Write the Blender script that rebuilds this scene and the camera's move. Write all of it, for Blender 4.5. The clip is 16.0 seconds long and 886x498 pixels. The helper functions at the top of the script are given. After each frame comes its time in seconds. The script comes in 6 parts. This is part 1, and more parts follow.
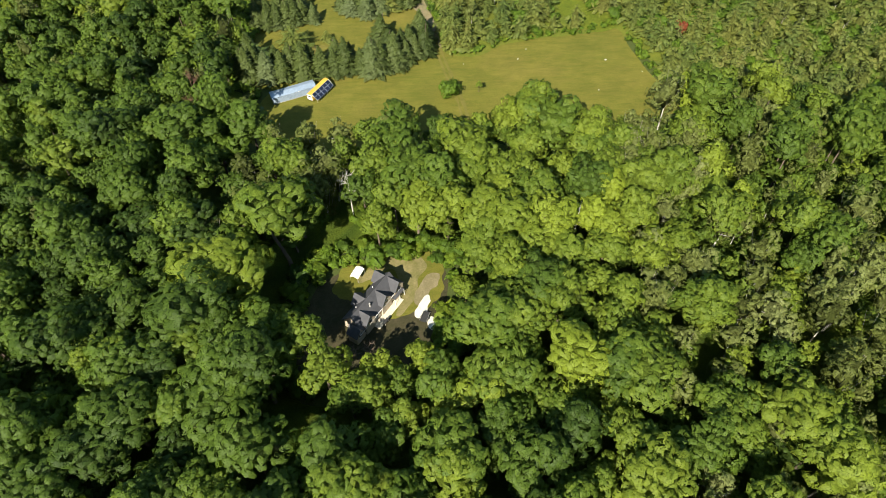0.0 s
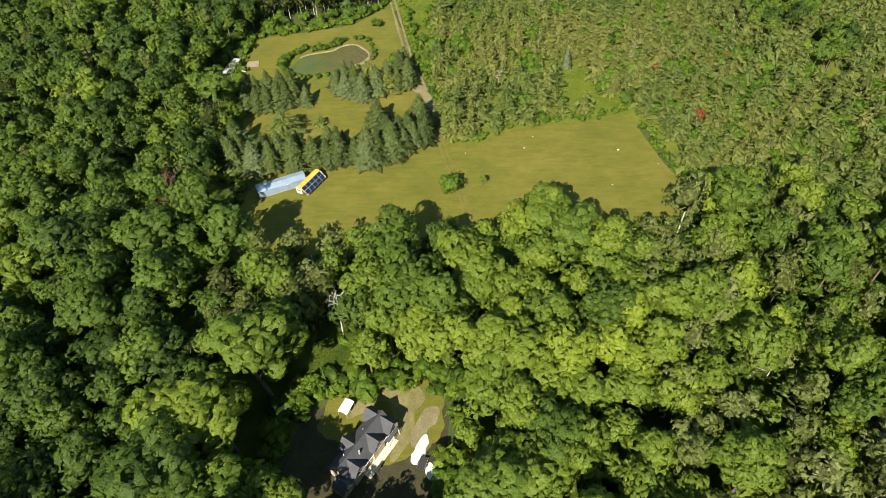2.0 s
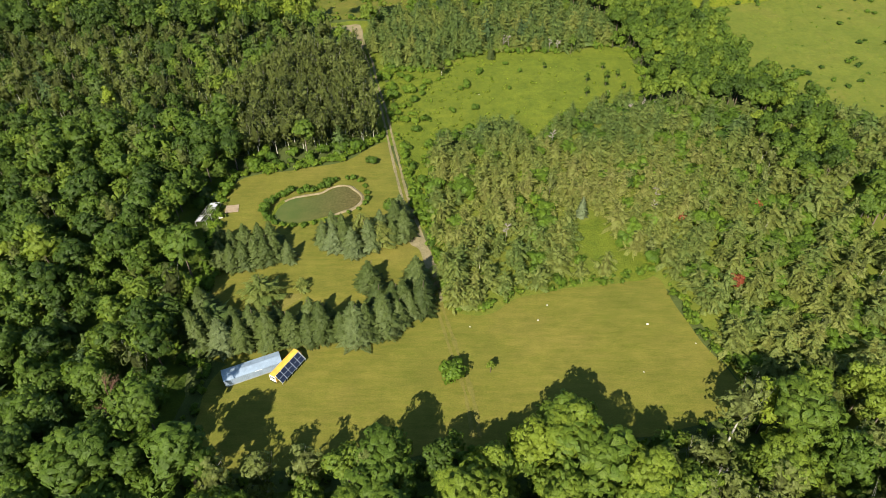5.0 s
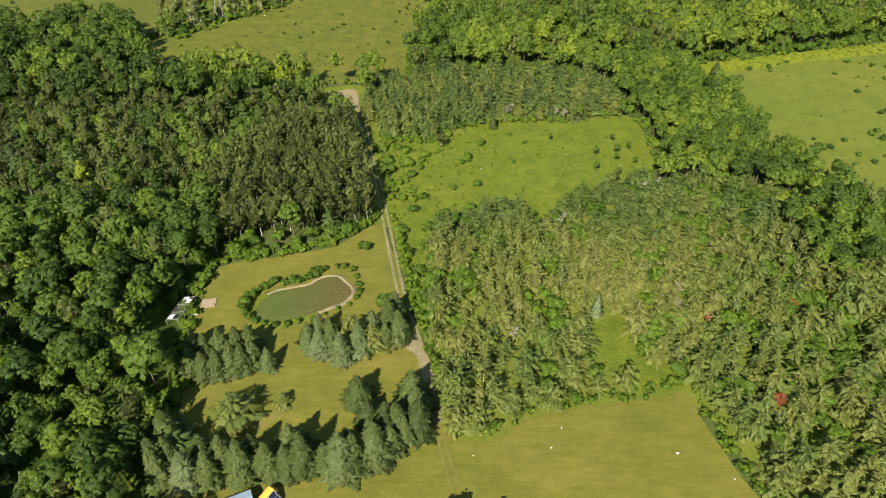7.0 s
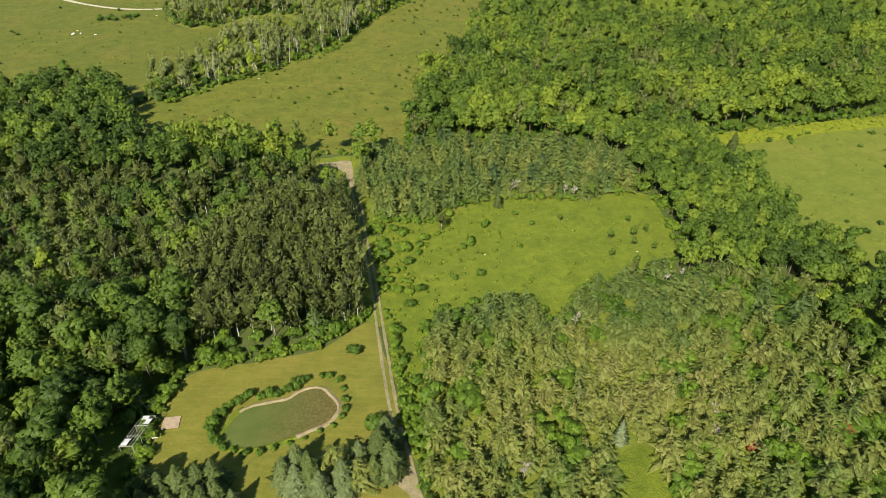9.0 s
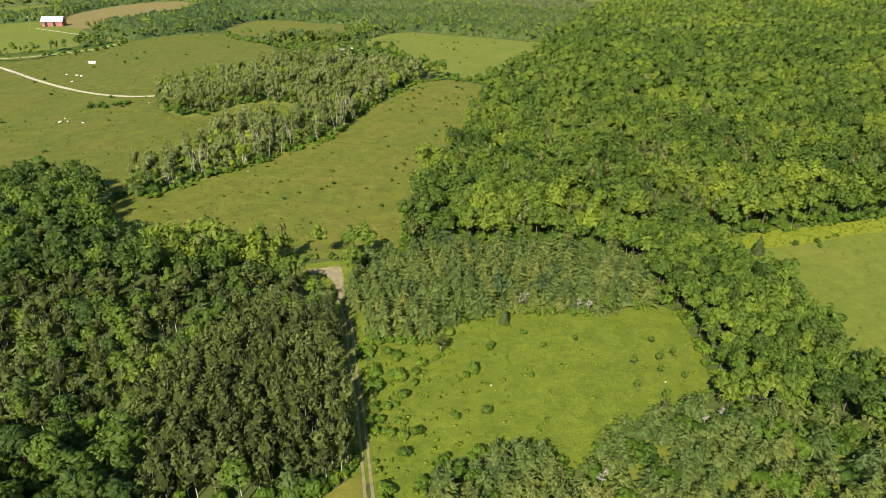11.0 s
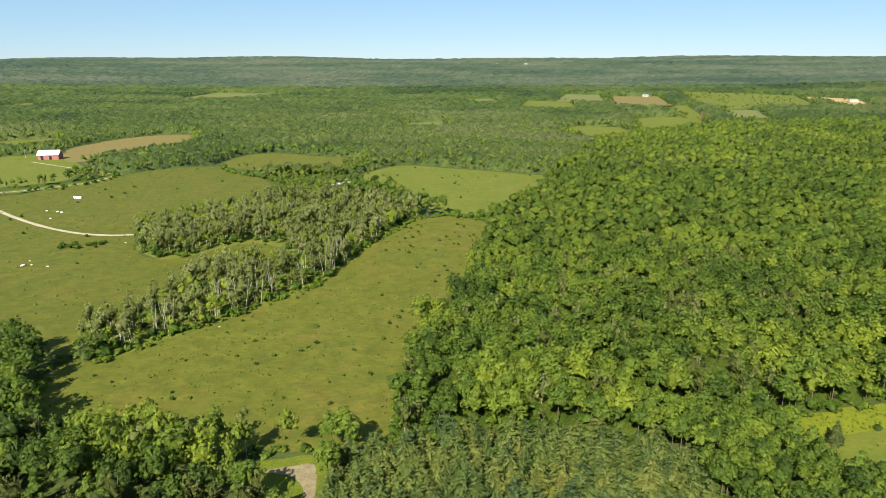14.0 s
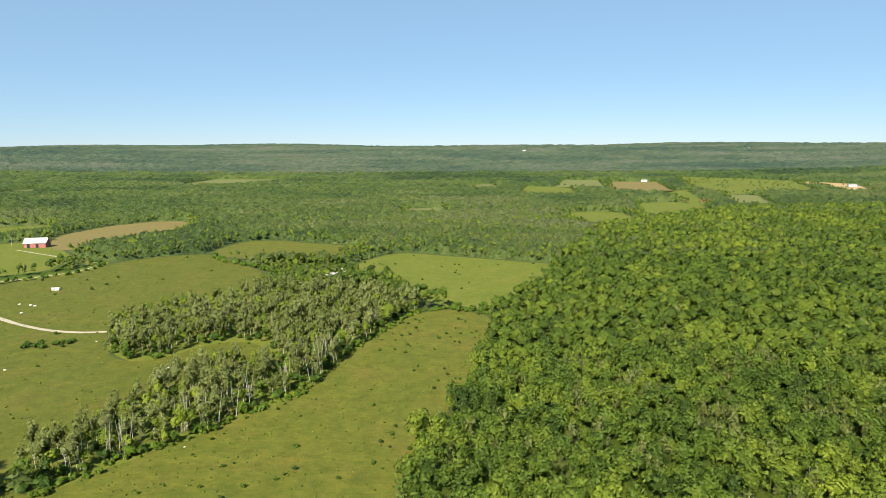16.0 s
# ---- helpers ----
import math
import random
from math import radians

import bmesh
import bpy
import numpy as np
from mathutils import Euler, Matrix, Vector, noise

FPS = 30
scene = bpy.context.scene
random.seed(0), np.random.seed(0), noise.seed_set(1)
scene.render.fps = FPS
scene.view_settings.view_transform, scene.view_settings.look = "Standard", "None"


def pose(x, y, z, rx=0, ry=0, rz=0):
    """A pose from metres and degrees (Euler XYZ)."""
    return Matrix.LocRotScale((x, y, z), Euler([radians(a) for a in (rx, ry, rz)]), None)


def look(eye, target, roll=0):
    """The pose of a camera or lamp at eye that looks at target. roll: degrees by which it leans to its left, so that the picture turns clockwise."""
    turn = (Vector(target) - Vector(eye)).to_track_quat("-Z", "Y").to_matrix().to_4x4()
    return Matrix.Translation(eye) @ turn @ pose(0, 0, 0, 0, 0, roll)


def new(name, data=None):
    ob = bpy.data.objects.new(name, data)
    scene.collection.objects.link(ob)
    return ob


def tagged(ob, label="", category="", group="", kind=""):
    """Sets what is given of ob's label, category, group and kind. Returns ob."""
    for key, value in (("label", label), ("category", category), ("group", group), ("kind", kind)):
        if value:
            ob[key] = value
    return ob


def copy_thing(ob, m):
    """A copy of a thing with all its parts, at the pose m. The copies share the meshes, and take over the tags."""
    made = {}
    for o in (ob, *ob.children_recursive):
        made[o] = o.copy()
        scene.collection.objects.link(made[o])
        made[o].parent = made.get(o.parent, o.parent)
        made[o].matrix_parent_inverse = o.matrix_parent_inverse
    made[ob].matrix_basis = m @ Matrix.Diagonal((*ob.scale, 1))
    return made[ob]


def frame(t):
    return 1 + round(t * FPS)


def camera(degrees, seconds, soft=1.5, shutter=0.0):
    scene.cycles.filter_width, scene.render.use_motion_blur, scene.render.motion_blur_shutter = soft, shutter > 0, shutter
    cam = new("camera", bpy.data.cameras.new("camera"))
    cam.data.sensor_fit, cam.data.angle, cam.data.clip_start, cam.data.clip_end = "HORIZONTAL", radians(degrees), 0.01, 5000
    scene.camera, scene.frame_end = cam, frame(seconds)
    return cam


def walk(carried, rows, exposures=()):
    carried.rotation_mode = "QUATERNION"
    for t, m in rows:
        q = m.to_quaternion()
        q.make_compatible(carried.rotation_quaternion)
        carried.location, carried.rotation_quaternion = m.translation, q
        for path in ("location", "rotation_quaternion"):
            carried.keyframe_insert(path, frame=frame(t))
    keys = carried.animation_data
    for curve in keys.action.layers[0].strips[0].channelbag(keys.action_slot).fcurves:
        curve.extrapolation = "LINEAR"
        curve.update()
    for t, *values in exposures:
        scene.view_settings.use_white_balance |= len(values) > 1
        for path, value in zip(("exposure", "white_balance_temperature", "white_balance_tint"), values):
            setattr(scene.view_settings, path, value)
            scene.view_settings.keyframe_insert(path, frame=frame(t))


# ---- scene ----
cam = camera(68.9, 16.0, soft=0.55)
PATH = [
    (0, (0.676, -0.636, 115.622), (0.651, 0.624, 114.069), -2.4),
    (0.5, (0.547, 5.31, 115.613), (0.522, 6.577, 114.065), -2.2),
    (1, (0.462, 11.281, 115.591), (0.44, 12.569, 114.061), -2.1),
    (1.5, (0.38, 17.29, 115.558), (0.36, 18.608, 114.053), -1.9),
    (2, (0.302, 23.352, 115.512), (0.287, 24.697, 114.033), -1.7),
    (2.5, (0.278, 29.413, 115.501), (0.264, 30.785, 114.046), -1.6),
    (3, (0.306, 35.564, 115.533), (0.294, 36.963, 114.105), -1.5),
    (3.5, (0.263, 41.723, 115.59), (0.252, 43.151, 114.189), -1.3),
    (4, (0.174, 47.775, 115.649), (0.165, 49.229, 114.276), -1.3),
    (4.2, (0.137, 50.182, 115.662), (0.128, 51.649, 114.303), -1.2),
    (6.3, (-0.304, 75.391, 116.035), (-0.299, 76.949, 114.781), -0.8),
    (6.5, (-0.32, 77.813, 116.047), (-0.315, 79.379, 114.803), -0.7),
    (7, (-0.309, 83.97, 116.056), (-0.304, 85.556, 114.838), -0.6),
    (7.5, (-0.257, 90.178, 116.016), (-0.252, 91.783, 114.822), -0.6),
    (8, (-0.144, 96.595, 115.937), (-0.139, 98.218, 114.769), -0.5),
    (8.5, (0.032, 103.174, 115.856), (0.036, 104.815, 114.713), -0.4),
    (9, (0.136, 109.952, 115.801), (0.14, 111.619, 114.695), -0.3),
    (9.2, (0.127, 112.761, 115.801), (0.132, 114.439, 114.713), -0.3),
    (11.3, (-0.6, 143.035, 116.003), (-0.586, 144.829, 115.12), -0.0),
    (11.5, (-0.634, 145.992, 115.994), (-0.621, 147.797, 115.132), -0.0),
    (12, (-0.631, 153.565, 115.893), (-0.619, 155.394, 115.084), 0.0),
    (12.5, (-0.58, 161.29, 115.749), (-0.566, 163.143, 114.996), 0.0),
    (13, (-0.434, 169.052, 115.596), (-0.42, 170.927, 114.901), -0.1),
    (13.5, (-0.244, 176.896, 115.477), (-0.23, 178.792, 114.842), -0.1),
    (14, (-0.068, 184.756, 115.409), (-0.054, 186.673, 114.839), -0.1),
    (14.5, (0.057, 192.714, 115.37), (0.072, 194.65, 114.868), -0.1),
    (15, (0.16, 200.812, 115.346), (0.175, 202.763, 114.907), -0.2),
    (15.5, (0.263, 208.98, 115.331), (0.277, 210.944, 114.952), -0.2),
    (16, (0.36, 217.164, 115.314), (0.375, 219.138, 114.993), -0.2),
]
walk(cam, [(t, look(eye, target, roll)) for t, eye, target, roll in PATH], [(0, 1.5), (16, 1.5)])

# ---- sky, sun, exposure ----
SUN_EL, SUN_AZ = radians(40), radians(20)  # the shadows fall 20 degrees east of the way of flight
world = bpy.data.worlds.new("sky")
scene.world = world
world.use_nodes = True
wn = world.node_tree.nodes
sky = wn.new("ShaderNodeTexSky")
sky.sky_type, sky.sun_disc = "NISHITA", False
sky.sun_elevation, sky.sun_rotation = SUN_EL, SUN_AZ + math.pi
sky.air_density, sky.dust_density, sky.ozone_density, sky.altitude = 1.0, 0.0, 4.5, 2500
hazy = wn.new("ShaderNodeMix")  # thin summer haze evens out the blue
hazy.data_type = "RGBA"
hazy.inputs[0].default_value, hazy.inputs[7].default_value = 0.58, (3.3, 5.35, 7.2, 1)
world.node_tree.links.new(sky.outputs[0], hazy.inputs[6])
world.node_tree.links.new(hazy.outputs[2], wn["Background"].inputs[0])
wn["Background"].inputs[1].default_value = 0.043
sun = new("sun", bpy.data.lights.new("sun", "SUN"))
sun.data.energy, sun.data.angle, sun.data.color = 5.0, radians(0.53), (1.0, 0.93, 0.78)
to_sun = Vector((-math.sin(SUN_AZ) * math.cos(SUN_EL), -math.cos(SUN_AZ) * math.cos(SUN_EL), math.sin(SUN_EL)))
sun.matrix_world = look(to_sun * 300, (0, 0, 0))

# ---- node helpers and materials ----
def node(nt, kind, **values):
    n = nt.nodes.new(kind)
    for key, value in values.items():
        n.inputs[key].default_value = value
    return n


def mat_new(name):
    m = bpy.data.materials.new(name)
    m.use_nodes = True
    return m, m.node_tree, m.node_tree.nodes["Principled BSDF"]


def ramp(nt, fac, stops):
    r = nt.nodes.new("ShaderNodeValToRGB")
    while len(r.color_ramp.elements) < len(stops):
        r.color_ramp.elements.new(0.5)
    for e, (p, c) in zip(r.color_ramp.elements, stops):
        e.position, e.color = p, (*c, 1)
    nt.links.new(fac, r.inputs[0])
    return r.outputs[0]


def noise_at(nt, scale, detail=4.0, rough=0.6, stretch=None):
    """Noise in the world's metres."""
    geo = nt.nodes.new("ShaderNodeNewGeometry")
    src = geo.outputs["Position"]
    if stretch:
        mp = nt.nodes.new("ShaderNodeMapping")
        mp.inputs["Rotation"].default_value = (0, 0, radians(stretch[0]))
        mp.inputs["Scale"].default_value = stretch[1]
        nt.links.new(src, mp.inputs[0])
        src = mp.outputs[0]
    n = node(nt, "ShaderNodeTexNoise", Scale=scale, Detail=detail, Roughness=rough)
    nt.links.new(src, n.inputs["Vector"])
    return n.outputs[0]


def mix_rgb(nt, fac, a, b, mode="MIX"):
    n = nt.nodes.new("ShaderNodeMix")
    n.data_type, n.blend_type = "RGBA", mode
    for sock, value in ((n.inputs[0], fac), (n.inputs[6], a), (n.inputs[7], b)):
        if isinstance(value, (int, float)):
            sock.default_value = value
        elif isinstance(value, tuple):
            sock.default_value = (*value, 1)
        else:
            nt.links.new(value, sock)
    return n.outputs[2]


def bump(nt, bsdf, height, strength, distance):
    b = node(nt, "ShaderNodeBump", Strength=strength, Distance=distance)
    nt.links.new(height, b.inputs["Height"])
    nt.links.new(b.outputs[0], bsdf.inputs["Normal"])


def ground_mat(name, big, mid, fine, relief=0.12, streak=None, rough=0.9, patch=0.4):
    """Grass, soil or gravel: patches of some 20 m, blotches of 2 m, grain of 0.3 m."""
    m, nt, bsdf = mat_new(name)
    c = ramp(nt, noise_at(nt, 0.035, 5, 0.65), [(0.33, big[0]), (0.52, big[1]), (0.7, big[2])])
    c = mix_rgb(nt, 0.5, c, ramp(nt, noise_at(nt, 0.45, 5, 0.7, streak), [(0.36, mid[0]), (0.64, mid[1])]), "MIX")
    c = mix_rgb(nt, patch, c, ramp(nt, noise_at(nt, 0.13, 6, 0.75), [(0.38, (0.5, 0.58, 0.5)), (0.62, (1.0, 1.0, 1.0))]), "MULTIPLY")
    g = noise_at(nt, 3.2, 3, 0.7)
    c = mix_rgb(nt, fine, c, ramp(nt, g, [(0.3, (0.25, 0.25, 0.25)), (0.72, (1.0, 1.0, 1.0))]), "MULTIPLY")
    nt.links.new(c, bsdf.inputs["Base Color"])
    bsdf.inputs["Roughness"].default_value = rough
    bsdf.inputs["Specular IOR Level"].default_value = 0.15
    bump(nt, bsdf, noise_at(nt, 1.3, 6, 0.75), 0.8, relief)
    return m


def leaf_mat(name, stops, own, tuft=False, through_light=0.44, rough=0.55, relief=1.3):
    """Foliage. The tone of a tree comes from the object's colour where own is set, else from the mesh's attribute."""
    m, nt, bsdf = mat_new(name)
    if own:
        sep = nt.nodes.new("ShaderNodeSeparateColor")
        info = nt.nodes.new("ShaderNodeObjectInfo")
        nt.links.new(info.outputs["Color"], sep.inputs[0])
        tone = sep.outputs[0]
    else:
        at = nt.nodes.new("ShaderNodeAttribute")
        at.attribute_name = "tone"
        tone = at.outputs["Fac"]
    geo = nt.nodes.new("ShaderNodeNewGeometry")
    vary = node(nt, "ShaderNodeMapRange")
    vary.inputs["To Min"].default_value, vary.inputs["To Max"].default_value = -0.08, 0.08
    nt.links.new(geo.outputs["Random Per Island"], vary.inputs[0])
    add = nt.nodes.new("ShaderNodeMath")
    nt.links.new(tone, add.inputs[0])
    nt.links.new(vary.outputs[0], add.inputs[1])
    c = ramp(nt, add.outputs[0], stops)
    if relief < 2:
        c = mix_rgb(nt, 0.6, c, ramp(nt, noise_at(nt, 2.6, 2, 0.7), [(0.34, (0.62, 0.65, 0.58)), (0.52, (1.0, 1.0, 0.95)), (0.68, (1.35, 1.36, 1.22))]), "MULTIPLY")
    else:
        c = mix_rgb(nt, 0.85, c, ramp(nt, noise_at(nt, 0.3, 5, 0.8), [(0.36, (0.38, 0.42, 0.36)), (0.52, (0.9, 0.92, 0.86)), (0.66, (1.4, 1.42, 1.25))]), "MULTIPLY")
    nt.links.new(c, bsdf.inputs["Base Color"])
    bsdf.inputs["Roughness"].default_value = rough
    bsdf.inputs["Specular IOR Level"].default_value = 0.2
    if not tuft:  # the closed canopy under the tufts: clumps of leaves as relief
        bump(nt, bsdf, noise_at(nt, 1.5 if relief < 2 else 0.22, 5, 0.8), 1.0, relief)
    else:
        bump(nt, bsdf, noise_at(nt, 3.0, 2, 0.6), 0.8, 0.16)
    tr = nt.nodes.new("ShaderNodeBsdfTranslucent")
    nt.links.new(mix_rgb(nt, 1.0, c, (1.0, 1.0, 0.45), "MULTIPLY"), tr.inputs[0])
    mx = node(nt, "ShaderNodeMixShader", Fac=through_light)
    nt.links.new(bsdf.outputs[0], mx.inputs[1])
    nt.links.new(tr.outputs[0], mx.inputs[2])
    out = mx.outputs[0]
    if tuft:  # gaps between the leaves of a tuft
        cut = nt.nodes.new("ShaderNodeMath")
        cut.operation = "LESS_THAN"
        cut.inputs[1].default_value = 0.44
        nt.links.new(noise_at(nt, 4.6, 2, 0.6), cut.inputs[0])
        gap = nt.nodes.new("ShaderNodeMixShader")
        nt.links.new(cut.outputs[0], gap.inputs[0])
        nt.links.new(out, gap.inputs[1])
        nt.links.new(nt.nodes.new("ShaderNodeBsdfTransparent").outputs[0], gap.inputs[2])
        out = gap.outputs[0]
    nt.links.new(out, nt.nodes["Material Output"].inputs[0])
    return m


def plain_mat(name, color, rough=0.6, metal=0.0, wear=0.35, scale=1.5, grain=9.0, relief=0.01, spec=0.5):
    """Paint, metal, wood or stone with stains and grain."""
    m, nt, bsdf = mat_new(name)
    dark = tuple(v * (1 - wear) for v in color)
    c = ramp(nt, noise_at(nt, scale, 5, 0.7), [(0.3, dark), (0.62, color)])
    c = mix_rgb(nt, 0.3, c, ramp(nt, noise_at(nt, grain, 3, 0.7), [(0.3, (0.5, 0.5, 0.5)), (0.7, (1.0, 1.0, 1.0))]), "MULTIPLY")
    nt.links.new(c, bsdf.inputs["Base Color"])
    bsdf.inputs["Roughness"].default_value, bsdf.inputs["Metallic"].default_value = rough, metal
    bsdf.inputs["Specular IOR Level"].default_value = spec
    bump(nt, bsdf, noise_at(nt, grain, 3, 0.7), 0.4, relief)
    return m


GREEN = [(0.0, (0.0350, 0.0640, 0.0100)), (0.3, (0.0800, 0.129, 0.0160)), (0.6, (0.1560, 0.203, 0.0220)), (0.85, (0.208, 0.2640, 0.025)), (1.0, (0.25, 0.29, 0.05))]
OLIVE = [(0.0, (0.055, 0.068, 0.016)), (0.35, (0.110, 0.132, 0.029)), (0.7, (0.168, 0.194, 0.062)), (1.0, (0.235, 0.25, 0.10))]
NEEDLE = [(0.0, (0.050, 0.085, 0.030)), (0.35, (0.097, 0.138, 0.033)), (0.65, (0.162, 0.178, 0.041)), (0.88, (0.190, 0.185, 0.060)), (1.0, (0.250, 0.130, 0.045))]
BLUE = [(0.0, (0.040, 0.062, 0.017)), (0.5, (0.084, 0.112, 0.028)), (1.0, (0.15, 0.185, 0.095))]
WEED = [(0.0, (0.033, 0.0704, 0.011)), (0.5, (0.1045, 0.1705, 0.0154)), (1.0, (0.187, 0.231, 0.022))]
RED = [(0.0, (0.10, 0.035, 0.02)), (0.5, (0.22, 0.06, 0.03)), (1.0, (0.30, 0.12, 0.05))]
LEAVES = {}
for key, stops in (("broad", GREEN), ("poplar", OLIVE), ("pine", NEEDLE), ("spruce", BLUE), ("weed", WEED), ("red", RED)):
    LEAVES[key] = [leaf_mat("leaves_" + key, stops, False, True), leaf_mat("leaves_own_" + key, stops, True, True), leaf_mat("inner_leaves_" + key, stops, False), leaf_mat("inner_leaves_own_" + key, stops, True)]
BARK = plain_mat("bark", (0.13, 0.10, 0.075), 0.9, wear=0.5, scale=0.8, grain=5, relief=0.03, spec=0.2)
BIRCH = plain_mat("pale_bark", (0.40, 0.38, 0.33), 0.85, wear=0.4, scale=1.2, grain=4, relief=0.02, spec=0.2)
DEADWOOD = plain_mat("dead_wood", (0.28, 0.245, 0.21), 0.9, wear=0.4, scale=1.2, grain=4, relief=0.02, spec=0.2)
RUST_TWIG = plain_mat("rusty_twigs", (0.14, 0.075, 0.05), 0.9, wear=0.4, scale=1.2, grain=4, relief=0.02, spec=0.2)

M_FLOOR = ground_mat("forest_floor", [(0.050, 0.068, 0.016), (0.062, 0.084, 0.018), (0.075, 0.095, 0.024)], [(0.04, 0.055, 0.013), (0.085, 0.10, 0.026)], 0.6)
# yard soil: the trees' shade is painted in as a very dark brown
M_SHADE_GROUND = ground_mat("shade_toned_ground", [(0.034, 0.032, 0.014), (0.048, 0.042, 0.020), (0.066, 0.054, 0.028)], [(0.026, 0.030, 0.010), (0.075, 0.060, 0.034)], 0.5, 0.08)
M_LAWN = ground_mat("mown_grass", [(0.099, 0.106, 0.014), (0.128, 0.121, 0.018), (0.168, 0.136, 0.029)], [(0.086, 0.095, 0.011), (0.155, 0.132, 0.025)], 0.45, 0.06, (20, (0.35, 1.6, 1.0)))
M_MEADOW = ground_mat("weedy_meadow", [(0.098, 0.130, 0.010), (0.125, 0.152, 0.012), (0.15, 0.165, 0.018)], [(0.072, 0.106, 0.009), (0.160, 0.176, 0.016)], 0.6, 0.45, patch=0.6)
M_PASTURE = ground_mat("pasture_grass", [(0.090, 0.110, 0.012), (0.116, 0.124, 0.0145), (0.165, 0.128, 0.026)], [(0.070, 0.094, 0.010), (0.156, 0.138, 0.020)], 0.6, 0.3, (35, (0.5, 1.3, 1.0)), patch=0.65)
M_GREENFIELD = ground_mat("green_field", [(0.092, 0.122, 0.013), (0.118, 0.140, 0.016), (0.155, 0.145, 0.026)], [(0.078, 0.108, 0.012), (0.148, 0.148, 0.022)], 0.5, 0.25)
M_ROUGHFIELD = ground_mat("rough_grazed_field", [(0.080, 0.102, 0.010), (0.106, 0.116, 0.013), (0.140, 0.118, 0.022)], [(0.066, 0.090, 0.009), (0.134, 0.122, 0.018)], 0.6, 0.3, patch=0.65)
M_BROWN = ground_mat("dry_field", [(0.1435, 0.1148, 0.0369), (0.1681, 0.1296, 0.0451), (0.1394, 0.1271, 0.0328)], [(0.1230, 0.1025, 0.0295), (0.1804, 0.1394, 0.0508)], 0.35, 0.15, (50, (0.3, 1.5, 1.0)))
M_STUBBLE = ground_mat("stubble", [(0.3280, 0.2214, 0.1066), (0.3608, 0.2460, 0.1230), (0.3116, 0.2296, 0.1066)], [(0.2952, 0.2050, 0.0984), (0.3772, 0.2624, 0.1312)], 0.3, 0.1)
M_PALEFIELD = ground_mat("pale_field", [(0.110, 0.128, 0.036), (0.128, 0.138, 0.042), (0.145, 0.138, 0.050)], [(0.098, 0.116, 0.030), (0.150, 0.142, 0.052)], 0.3, 0.1)
M_GOLD = ground_mat("goldenrod", [(0.125, 0.158, 0.0098), (0.158, 0.178, 0.0110), (0.180, 0.186, 0.0164)], [(0.100, 0.136, 0.0098), (0.205, 0.205, 0.0110)], 0.45, 0.4)
M_DRYGRASS = ground_mat("dry_grass", [(0.1230, 0.1148, 0.0213), (0.1435, 0.1246, 0.0279), (0.1640, 0.1353, 0.0394)], [(0.1066, 0.1066, 0.0180), (0.1640, 0.1353, 0.0369)], 0.45, 0.05)
M_DIRT = ground_mat("dirt_track", [(0.1640, 0.1353, 0.0697), (0.1968, 0.1599, 0.0902), (0.2296, 0.1845, 0.1107)], [(0.1312, 0.1148, 0.0492), (0.2460, 0.2009, 0.1230)], 0.4, 0.06)
M_WORN = ground_mat("worn_yard_grass", [(0.1312, 0.1189, 0.0369), (0.1804, 0.1517, 0.0615), (0.2460, 0.1927, 0.1066)], [(0.0984, 0.1025, 0.0246), (0.2460, 0.1968, 0.1066)], 0.4, 0.06)
M_GRAVEL = ground_mat("pale_gravel", [(0.5412, 0.5084, 0.4346), (0.5904, 0.5576, 0.4920), (0.6232, 0.5904, 0.5330)], [(0.4510, 0.4182, 0.3526), (0.6560, 0.6232, 0.5658)], 0.3, 0.08)
M_SAND = ground_mat("pond_sand", [(0.150, 0.112, 0.052), (0.185, 0.142, 0.072), (0.225, 0.180, 0.100)], [(0.1558, 0.1230, 0.0656), (0.2952, 0.2460, 0.1640)], 0.4, 0.08)
M_ROAD = ground_mat("gravel_road", [(0.3280, 0.2870, 0.2050), (0.3690, 0.3280, 0.2460), (0.4100, 0.3608, 0.2788)], [(0.2788, 0.2378, 0.1640), (0.4264, 0.3772, 0.2952)], 0.35, 0.08)

# ---- geometry helpers ----
rng = np.random.default_rng(7)


def mesh_from(name, v, f, mats, smooth=False, tone=None, index=None, normals=None):
    """A mesh of triangles from arrays."""
    me = bpy.data.meshes.new(name)
    v, f = np.asarray(v, np.float32), np.asarray(f, np.int32)
    me.vertices.add(len(v))
    me.vertices.foreach_set("co", v.ravel())
    me.loops.add(f.size)
    me.loops.foreach_set("vertex_index", f.ravel())
    me.polygons.add(len(f))
    me.polygons.foreach_set("loop_start", np.arange(0, f.size, f.shape[1], dtype=np.int32))
    me.polygons.foreach_set("use_smooth", np.broadcast_to(np.asarray(smooth, bool), len(f)).copy())
    for m in mats:
        me.materials.append(m)
    if index is not None:
        me.polygons.foreach_set("material_index", np.asarray(index, np.int32))
    if tone is not None:
        at = me.attributes.new("tone", "FLOAT", "POINT")
        at.data.foreach_set("value", np.asarray(tone, np.float32))
    me.update(calc_edges=True)
    if normals is not None:  # soft shading that follows the crown, not each leaf
        at = me.attributes.new("custom_normal", "FLOAT_VECTOR", "POINT")
        at.data.foreach_set("vector", np.asarray(normals, np.float32).ravel())
    return me


def part(name, bm, material, parent, label=""):
    """Links a bmesh as one mesh object under a thing or a part."""
    me = bpy.data.meshes.new(name)
    bm.to_mesh(me)
    bm.free()
    me.materials.append(material)
    ob = new(name, me)
    ob.parent = parent
    if label:
        ob["label"] = label
    return ob


